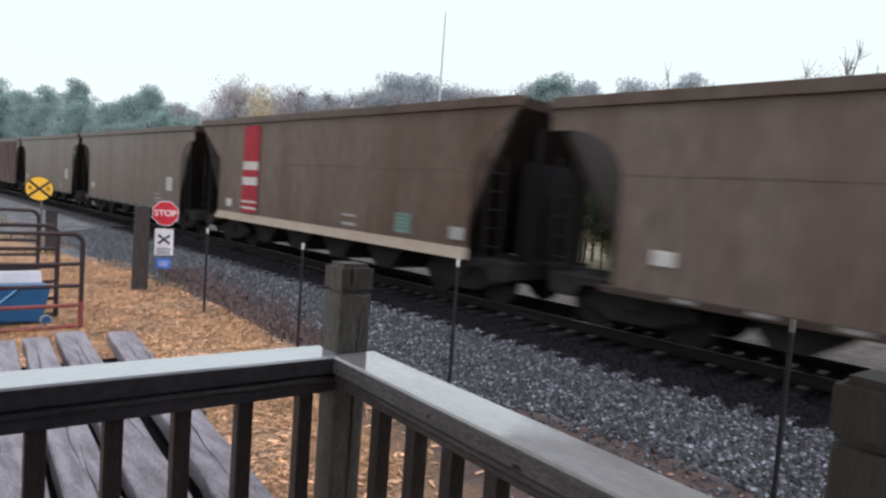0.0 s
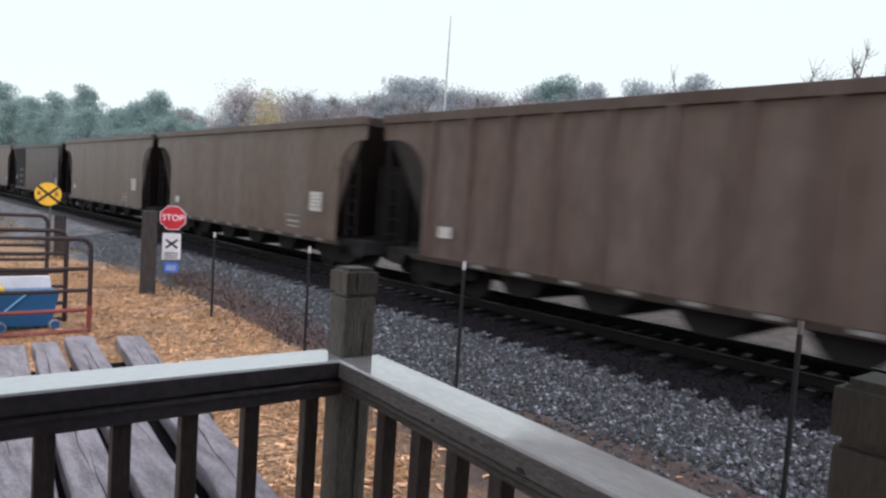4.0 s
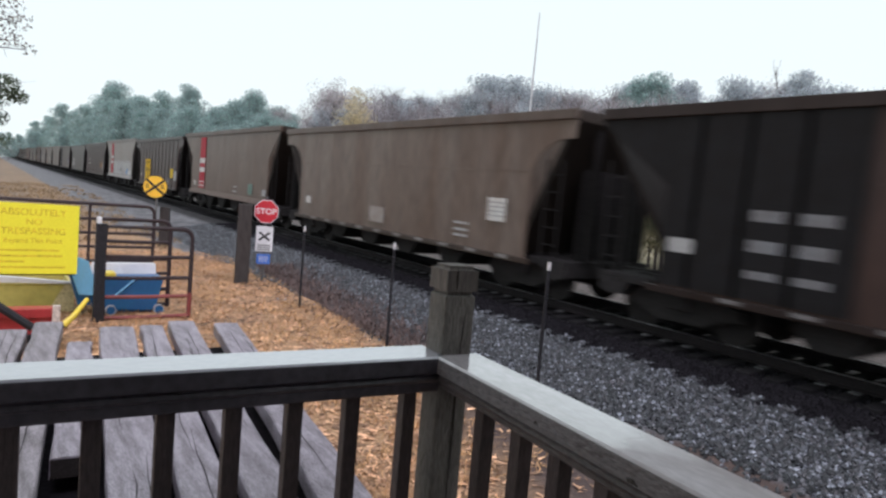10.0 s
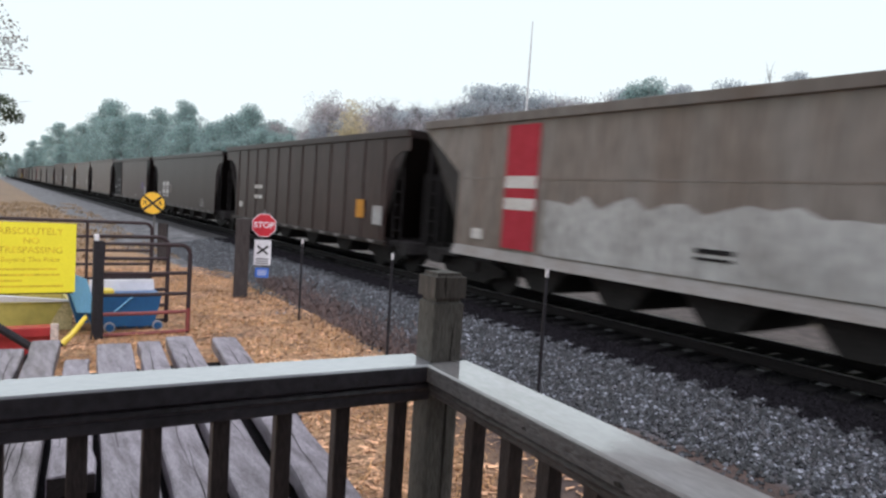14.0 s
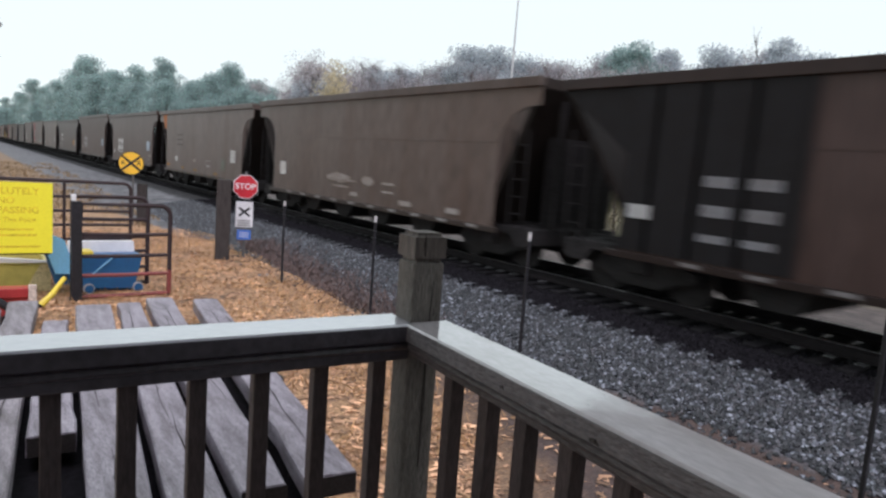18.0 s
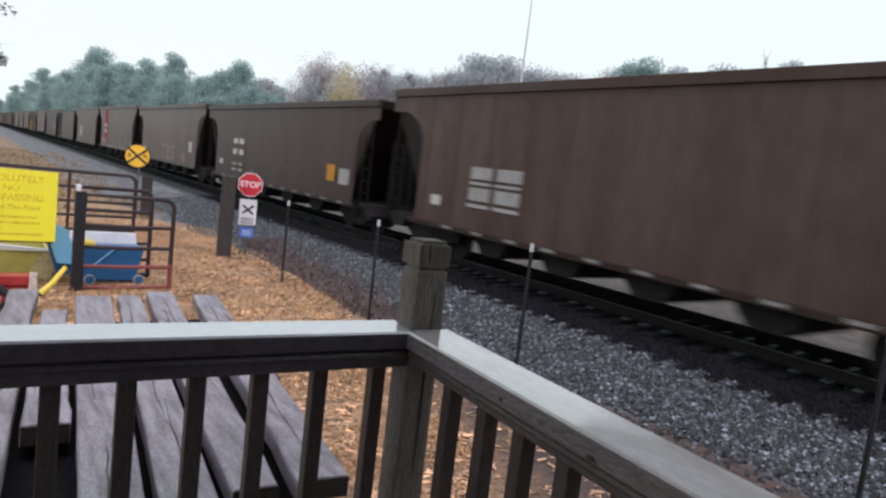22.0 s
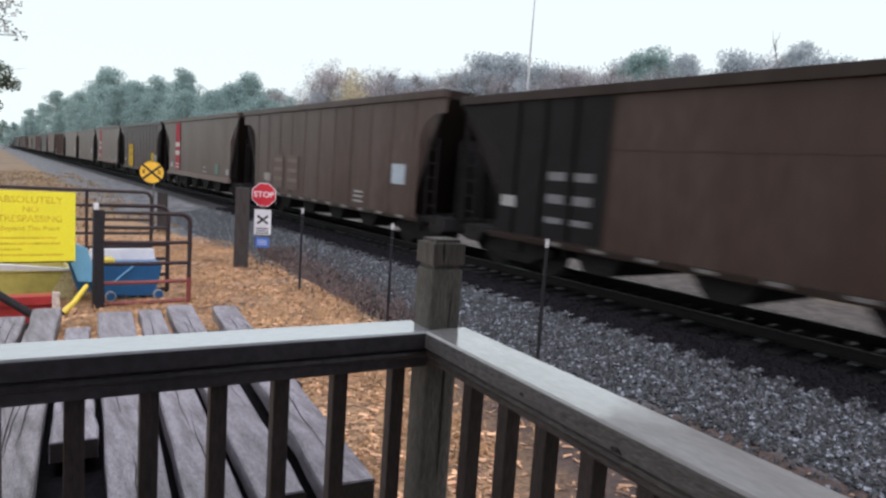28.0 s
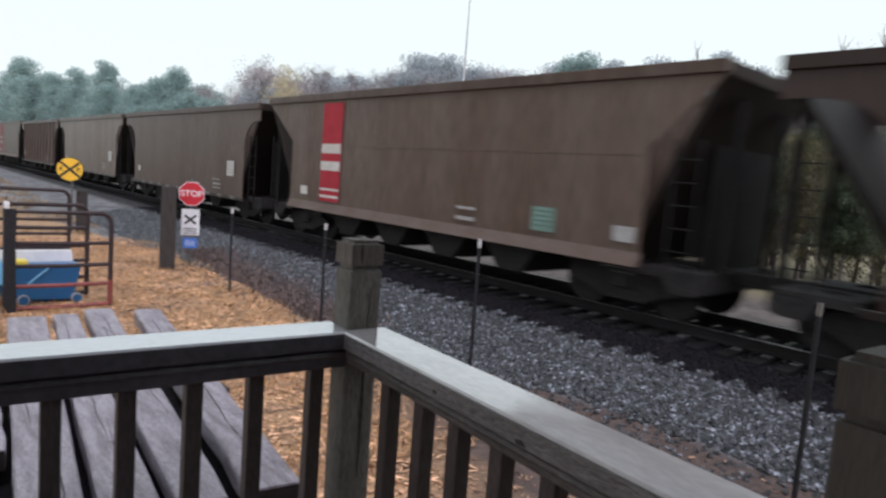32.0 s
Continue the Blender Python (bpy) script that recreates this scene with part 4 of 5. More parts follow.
def hollow_end(L, front, z_top):
    """The sloping end sheet of the hopper, from the top chord in to the floor."""
    y = lambda v: v if front else L - v
    foot = 1.75 if front else 2.3
    poly = [(y(0.36), z_top - 0.245), (y(foot), Z_SILL + 0.1), (y(foot + 0.15), Z_SILL + 0.1), (y(0.46), z_top - 0.2)]
    return prism(poly, 2 * HALF - 0.06, "x")


def wheel_mesh():
    bm = disc(0.44, 0.10, 20, "x")
    disc(0.48, 0.03, 20, "x", bm)
    return bm


def truck(car, y, L):
    t = part("truck", cached("bolster", lambda: mesh_of(box(-1.15, 1.15, -0.2, 0.2, 0.42, 0.68, 0.02), "bolster", M_UNDER)), None, car, "grimy cast steel wheel truck", m=pose(0, y, RAIL_Z - CAR_Z + 0.02))
    fr = cached("side_frame", lambda: mesh_of(prism([(-1.15, 0.42), (-0.8, 0.36), (-0.45, 0.2), (0.45, 0.2), (0.8, 0.36), (1.15, 0.42), (1.15, 0.58), (0.6, 0.72), (0.3, 0.74), (-0.3, 0.74), (-0.6, 0.72), (-1.15, 0.58)], 0.14, "x"), "side_frame", M_UNDER))
    wh = cached("wheel", lambda: mesh_of(wheel_mesh(), "wheel", M_UNDER))
    for sx in (-1.06, 0.92):
        part("side_frame", fr, None, t, m=pose(sx, 0, 0))
    for wy in (-0.89, 0.89):
        for sx in (-0.80, 0.70):
            part("wheel", wh, None, t, m=pose(sx, wy, 0.46))
    return t


def colour(ob, c):
    ob.color = (c[0], c[1], c[2], 1)
    return ob


def plate(car, name, y0, y1, z0, z1, c, label="", off=0.0, m=None):
    """A painted panel, stencil or placard on the near side."""
    k = ("plate", round(y1 - y0, 2), round(z1 - z0, 2))
    me = cached(k, lambda: mesh_of(box(-0.004, 0.0, 0, y1 - y0, 0, z1 - z0), "plate", M_DECAL))
    return colour(part(name, me, None, car, label, m=pose(-HALF - 0.006 - off, y0, z0)), c)


M_CHALK = mat("chalky_paint", (0.36, 0.355, 0.345), 0.8, (0.25, 0.24, 0.23), fine=9, coarse=1.6, amount=0.25, stretch=(1, 1, 0.5), bump=0, stain=0.9)
WHITE_P, RED_P, YELLOW_P, BLACK_P = (0.55, 0.54, 0.52), (0.36, 0.035, 0.05), (0.64, 0.40, 0.015), (0.014, 0.013, 0.014)
TAN_P, ORANGE_P, GREY_P = (0.33, 0.28, 0.22), (0.50, 0.24, 0.04), (0.36, 0.36, 0.36)


def car_pose(y):
    return pose(TRACK_X, y, CAR_Z + GRADE * (y - 5), math.degrees(math.atan(GRADE)), 0, 0)


def coal_car(front, spec):
    """One open coal car. The front end looks to -y; local zero is the front coupler face on the rail top."""
    paint, arch, ribs, sill_kind = spec["paint"], spec.get("arch", True), spec.get("ribs", 0), spec.get("sill", "")
    L, z_top = spec["len"], spec.get("top", 3.88)
    lr = round(L, 1)
    car = thing("coal_car", car_pose(front), spec["label"], "freight car", group="coal train")
    sill = 1.055 if sill_kind == "tan" else Z_SILL
    for sx in (-HALF, HALF - 0.03):
        me = cached(("side", lr, arch, sill, z_top), lambda: mesh_of(prism(side_polygon(lr, arch, sill, z_top), 0.03, "x"), "side_sheet", M_PAINT))
        colour(part("side_sheet", me, None, car, m=pose(sx, 0, 0)), paint)
    e = 0.34
    for sx in (-HALF - 0.07, HALF - 0.05):
        me = cached(("chord", lr, e, z_top), lambda: mesh_of(box(0, 0.12, e, lr - e, z_top - 0.2, z_top, 0.012), "top_chord", M_PAINT))
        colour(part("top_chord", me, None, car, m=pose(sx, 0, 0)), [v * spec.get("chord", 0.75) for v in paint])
        if sill_kind == "tan":
            me = cached(("sill", lr, 1), lambda: mesh_of(prism([(-0.10, 0.82), (0.06, 0.82), (0.06, 1.054), (0.0, 1.054)], lr - SETBACK - SETBACK_REAR + 0.04, "y"), "side_sill", M_DECAL))
            colour(part("side_sill", me, None, car, "sloping side sill", m=pose(sx + (0.07 if sx < 0 else 0.09), SETBACK - 0.02, 0, 0, 0, 0)), spec.get("sill_paint", TAN_P))
        else:
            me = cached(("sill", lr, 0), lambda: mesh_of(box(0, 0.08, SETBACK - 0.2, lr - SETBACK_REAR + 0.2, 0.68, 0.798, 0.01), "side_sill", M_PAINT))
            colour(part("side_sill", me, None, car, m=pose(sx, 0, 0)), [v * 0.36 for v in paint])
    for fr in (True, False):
        # end sheets and lips darkened: shade between the cars is put into their colour
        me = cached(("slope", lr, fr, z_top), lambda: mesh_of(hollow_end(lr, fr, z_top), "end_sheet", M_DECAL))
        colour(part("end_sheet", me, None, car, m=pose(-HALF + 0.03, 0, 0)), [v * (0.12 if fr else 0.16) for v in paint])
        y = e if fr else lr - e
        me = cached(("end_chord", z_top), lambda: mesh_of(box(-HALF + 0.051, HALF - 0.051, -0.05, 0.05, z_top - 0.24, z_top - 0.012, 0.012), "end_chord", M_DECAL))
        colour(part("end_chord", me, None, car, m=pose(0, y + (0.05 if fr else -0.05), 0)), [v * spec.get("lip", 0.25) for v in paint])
        y0 = 0.75 if fr else lr - 0.75
        me = cached("end_platform", lambda: mesh_of(prism([(-0.28, 0.84), (-0.28, 0.52), (-0.10, 0.46), (0.25, 0.46), (0.4, 0.70), (0.9, 0.70), (0.9, 0.84)], 2.7, "x"), "end_platform", M_UNDER))
        part("end_platform", me, None, car, m=pose(-1.35 if fr else 1.35, y0, 0, 0, 0, 0 if fr else 180))
        me = cached("coupler", lambda: mesh_of(box(-0.12, 0.12, 0.0, 0.75, 0.62, 0.86, 0.03), "coupler", M_UNDER))
        part("coupler", me, None, car, m=pose(0, 0 if fr else lr, 0, 0, 0, 0 if fr else 180))
        lad = part("ladder", cached("ladder_rail", lambda: mesh_of(box(-0.012, 0.012, -0.02, 0.02, 0.7, 2.9), "ladder_rail", M_SHADESOOT)), None, car, "dark steel grab ladder", m=pose(-HALF + 0.02, 0.62 if fr else lr - 0.62, 0))
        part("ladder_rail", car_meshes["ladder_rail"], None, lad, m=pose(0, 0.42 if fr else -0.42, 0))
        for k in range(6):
            part("rung", cached("rung", lambda: mesh_of(box(-0.01, 0.01, 0, 0.40, -0.01, 0.01), "rung", M_SHADESOOT)), None, lad, m=pose(0, 0.01 if fr else -0.41, 0.8 + 0.36 * k))
        part("end_post", cached("end_post", lambda: mesh_of(box(-0.06, 0.06, -0.05, 0.05, 0.84, 3.55, 0.008), "end_post", M_SHADESOOT)), None, car, m=pose(-0.8, e + 0.1 if fr else lr - e - 0.1, 0))
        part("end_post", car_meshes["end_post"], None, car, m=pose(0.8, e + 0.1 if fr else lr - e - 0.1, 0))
        truck(car, 2.05 if fr else lr - 2.05, lr)
    # an added grimy bulkhead closes the end under the slope sheet, blackened for shade
    part("end_bulkhead", cached(("bulkhead", z_top), lambda: mesh_of(box(-0.75, HALF - 0.08, 0.80, 0.86, 0.842, z_top - 0.26, 0.01), "end_bulkhead", M_SHADESOOT)), None, car, "grimy end bulkhead blackened for the gap's shade")
    part("centre_sill", cached(("centre", lr), lambda: mesh_of(box(-0.25, 0.25, 0.7, lr - 0.7, 0.60, 0.88), "centre_sill", M_UNDER)), None, car)
    part("floor", cached(("floor", lr), lambda: mesh_of(box(-HALF + 0.04, HALF - 0.04, 2.7, lr - 2.7, Z_SILL + 0.03, Z_SILL + 0.12), "floor", M_UNDER)), None, car)
    n = 4
    for k in range(n):
        y = 4.6 + (lr - 9.2) * k / (n - 1)
        me = cached("hopper", lambda: mesh_of(prism([(-0.82, 0.83), (-0.62, 0.66), (-0.42, 0.40), (-0.30, 0.26), (0.30, 0.26), (0.42, 0.40), (0.62, 0.66), (0.82, 0.83)], 2.5, "x"), "hopper", M_UNDER))
        part("hopper", me, None, car, "dark steel discharge hopper", m=pose(-1.25, y, 0))
    if ribs:
        deep = spec.get("rib_depth", 0.09)
        me = cached(("rib", sill, z_top, deep), lambda: mesh_of(box(-deep, 0.0, -0.06, 0.06, sill, z_top - 0.171, 0.01), "rib", M_PAINT))
        for k in range(ribs):
            y = SETBACK + 0.25 + (lr - SETBACK - SETBACK_REAR - 0.5) * k / (ribs - 1)
            colour(part("rib", me, None, car, m=pose(-HALF - 0.001, y, 0)), [v * (0.92 if deep > 0.02 else 0.97) for v in paint])
    else:
        me = cached(("seam", lr), lambda: mesh_of(box(-0.005, 0.0, SETBACK + 0.02, lr - SETBACK_REAR - 0.02, 2.63, 2.66), "seam", M_PAINT))
        colour(part("seam", me, None, car, m=pose(-HALF - 0.001, 0, 0)), [v * 0.95 for v in paint])
    if sill_kind != "tan":
        n = int((lr - SETBACK - SETBACK_REAR - 0.6) / 1.12)
        for k in range(n):
            y = SETBACK + 0.45 + 1.12 * k
            plate(car, "reflector", y, y + 0.36, 0.725, 0.79, spec.get("tape", (0.24, 0.23, 0.225)), off=0.068)
    if spec.get("gusset"):
        b, top = lr - SETBACK_REAR, z_top - 0.175
        colour(part("gusset", prism([(b - 0.01, top - 1.17), (b + 0.02, top - 1.17), (L - 0.33, top - 0.06), (L - 0.33, top), (b - 0.01, top)], 0.042, "x"), M_DECAL, car, "black end gusset", m=pose(-HALF - 0.006, 0, 0)), BLACK_P)
        colour(part("gusset", prism([(SETBACK + 0.012, top - 1.17), (SETBACK + 0.012, top), (0.33, top), (0.33, top - 0.06), (SETBACK - 0.02, top - 1.17)], 0.042, "x"), M_DECAL, car, "black end gusset", m=pose(-HALF - 0.006, 0, 0)), BLACK_P)
    if spec.get("corner"):
        b, top = L - SETBACK_REAR, z_top - 0.18
        colour(part("patch", prism([(b + 0.10, top - 0.80), (b + 0.45, top - 0.78), (b + 0.85, top), (b + 0.10, top)], 0.004, "x"), M_DECAL, car, "orange rusted corner", m=pose(-HALF - 0.006, 0, 0)), spec["corner"])
    if spec.get("chalk"):
        rc = random.Random(9)
        top = [(10.5 - 0.36 * k, 2.22 + rc.uniform(-0.14, 0.16)) for k in range(25)]
        me = cached("chalk", lambda: mesh_of(prism([(1.58, 1.08), (10.5, 1.08), *top, (1.58, 2.2)], 0.003, "x"), "chalky_patch", M_CHALK))
        part("chalky_patch", me, None, car, "chalky white weathered patch", m=pose(-HALF - 0.027, 0, 0))
    for k, ch in enumerate(spec.get("word", "")):
        me = text_mesh(ch, 1.0, 0.002)
        lo = [min(v.co[i] for v in me.vertices) for i in (0, 1)]
        hi = [max(v.co[i] for v in me.vertices) for i in (0, 1)]
        for v in me.vertices:
            v.co.x, v.co.y = (v.co.x - lo[0]) / (hi[0] - lo[0]) * 0.80, (v.co.y - lo[1]) / (hi[1] - lo[1]) * 0.88
        me.materials.append(M_DECAL)
        colour(part("letter", me, None, car, m=pose(-HALF - 0.02, 8.53 - 1.06 * k, 0.87, 90, 0, -90)), (0.28, 0.25, 0.23))
    for y, z, ry, rz in spec.get("smears", ()):
        rs = random.Random(int(100 * y))
        poly = [(y + ry * math.cos(2 * math.pi * k / 26) * rs.uniform(0.8, 1.05), z + rz * math.sin(2 * math.pi * k / 26) * rs.uniform(0.6, 1.05)) for k in range(26)]
        colour(part("smear", prism(poly, 0.002, "x"), M_DECAL, car, "pale chalky smear", m=pose(-HALF - 0.018, 0, 0)), (0.27, 0.24, 0.22))
    for name, y0, y1, z0, z1, c, lab in spec.get("marks", ()):
        rear = y0 < 0
        plate(car, name, L + y0 if rear else y0, L + y1 if rear else y1, z0, z1, c, lab, off=(spec.get("rib_depth", 0.09) + 0.002 if ribs else 0.024) + (0.004 if name == "stencil" else 0))
    return car


def stripe():
    out = [("stripe", -4.65, -3.65, 1.12, 3.80, RED_P, "red upright stripe")]
    return out + [("stencil", -4.63, -3.67, z0, z1, WHITE_P, "") for z0, z1 in ((2.44, 2.70), (1.97, 2.22), (1.42, 1.48), (1.22, 1.29))]


def block(y0, cols=2, rows=2, w=0.42, h=0.20, z=2.1, c=WHITE_P, dz=0.42, dy=0.52):
    return [("stencil", y0 + dy * i, y0 + dy * i + w, z - dz * j, z - dz * j + h, c, "") for i in range(cols) for j in range(rows)]


def twin(y=-4.95, c=WHITE_P, z=2.25):
    """Two columns of white stencil panels, each a pair of filled blocks with an underline."""
    out = []
    for a, b in ((y + 0.10, y + 0.83), (y - 0.86, y - 0.06)):
        out += [("stencil", a, b, z - p, z - q, c, "") for p, q in ((0.40, 0.34), (0.92, 0.84))]
        w = (b - a) / 4
        for k in range(4):
            out += [("stencil", a + w * k, a + w * (k + 0.86), z - p, z - q, c, "") for p, q in ((0.27, 0.0), (0.76, 0.47))]
    return out


PLACARD = [("placard", 2.18, 2.80, 1.5, 2.02, WHITE_P, "white placard")] + [("stencil", 2.22, 2.78, z, z + 0.035, (0.36, 0.36, 0.36), "") for z in (1.6, 1.7, 1.8, 1.9)]
BLUEPLACARD = [("placard", 2.05, 2.75, 1.62, 2.17, (0.40, 0.47, 0.54), "pale blue-white placard")]
SMALL = [("placard", -2.96, -2.58, 1.24, 1.48, WHITE_P, "")]
LOWER = [("stencil", 3.3, 4.0, 0.99, 1.03, GREY_P, ""), ("stencil", 3.3, 4.0, 1.12, 1.18, GREY_P, ""), ("stencil", 3.35, 4.1, 1.30, 1.33, GREY_P, "")]
TAUPE, BROWN, DARK, MAROON = (0.141, 0.110, 0.093), (0.091, 0.064, 0.053), (0.045, 0.030, 0.0275), (0.054, 0.0345, 0.031)
DULL_SILL = (0.125, 0.096, 0.082)
T1, T2, T3, T4 = ("weathered taupe steel coal car", "weathered brown steel coal car", "dark brown steel coal car", "dark maroon steel coal car")
PLAIN = dict(paint=TAUPE, top=3.97, label=T1 + " with a white placard", marks=PLACARD + SMALL + LOWER)
RIBBED = dict(paint=(0.132, 0.100, 0.088), top=3.94, ribs=11, label=T1 + " with upright ribs", marks=SMALL + LOWER)
PALE, GHOST = (0.30, 0.27, 0.25), (0.17, 0.145, 0.13)
STRIPE_MARKS = stripe() + SMALL + [("patch", 3.25, 3.8, 1.18, 1.63, (0.17, 0.26, 0.23), "faded teal patch"), ("stencil", 5.35, 5.92, 1.17, 1.25, GREY_P, ""), ("stencil", 5.35, 5.92, 1.40, 1.46, GREY_P, ""),
                                   ("stencil", 1.56, 1.98, 1.2, 1.46, GREY_P, "")] + [("stencil", 3.30, 3.75, z, z + 0.025, (0.10, 0.16, 0.14), "") for z in (1.27, 1.36, 1.45, 1.54)]
STRIPED = dict(paint=(0.130, 0.095, 0.078), top=4.08, arch=False, sill="tan", sill_paint=DULL_SILL, label=T2 + " with red stripe and sloping sill", marks=STRIPE_MARKS)
PANEL = dict(paint=MAROON, arch=False, top=3.84, chord=0.5, gusset=True, tape=(0.16, 0.15, 0.15), label=T4 + " with a black ribbed end panel",
             marks=[("end_panel", -4.9, -1.92, 0.84, 3.64, BLACK_P, "black end panel"), ("patch", 2.5, 3.0, 1.53, 2.05, (0.15, 0.12, 0.25), "faded violet patch"), ("placard", 1.53, 2.10, 1.13, 1.72, (0.34, 0.33, 0.34), "grey-white placard")]
             + [("stencil", 2.56, 2.94, z, z + 0.03, (0.20, 0.17, 0.36), "") for z in (1.62, 1.75, 1.88)]
             + [("stencil", a, a + 0.47, z, z + h, (0.17, 0.17, 0.18), "") for a in (-3.9, -4.62) for z, h in ((1.16, 0.12), (1.56, 0.18), (2.02, 0.17))]
             + [("panel_rib", -4.95 + 0.82 * k, -4.87 + 0.82 * k, 0.84, 3.64, (0.035, 0.030, 0.030), "") for k in range(4)]
             + [("stencil", 5.0, 5.6, 1.0, 1.06, GREY_P, ""), ("stencil", -2.5, -2.05, 1.40, 1.64, GREY_P, "")])
BAR_TEXT = (0.25, 0.17, 0.02)
YELLOWBAR = dict(paint=DARK, top=3.95, ribs=12, rib_depth=0.03, label=T3 + " with a yellow two-bar panel", marks=[("yellow_bar", -4.88, -4.2, 0.86, 2.52, YELLOW_P, "yellow upright bar"), ("yellow_bar", -5.82, -5.08, 0.86, 2.52, YELLOW_P, "yellow upright bar"),
                 ("patch", 2.4, 3.15, 1.40, 1.98, (0.6, 0.42, 0.03), "yellow-orange patch"), ("placard", 1.53, 2.2, 1.27, 1.84, GREY_P, "grey-white placard")] + SMALL + LOWER
                 + [("stencil", a, b, z, z + h, BAR_TEXT, "") for a, b in ((-5.6, -5.09), (-4.86, -4.5)) for z, h in ((1.70, 0.14), (2.22, 0.12), (1.12, 0.05))]
                 + [("stencil", 2.47, 3.08, z, z + 0.03, (0.40, 0.27, 0.03), "") for z in (1.52, 1.65, 1.78, 1.90)])
LETTER = dict(paint=(0.082, 0.055, 0.047), top=3.98, label=T2 + " with blocks of white stencilling", marks=twin() + BLUEPLACARD + SMALL + LOWER)


def with_(base, **kw):
    d = dict(base)
    d.update(kw)
    return d


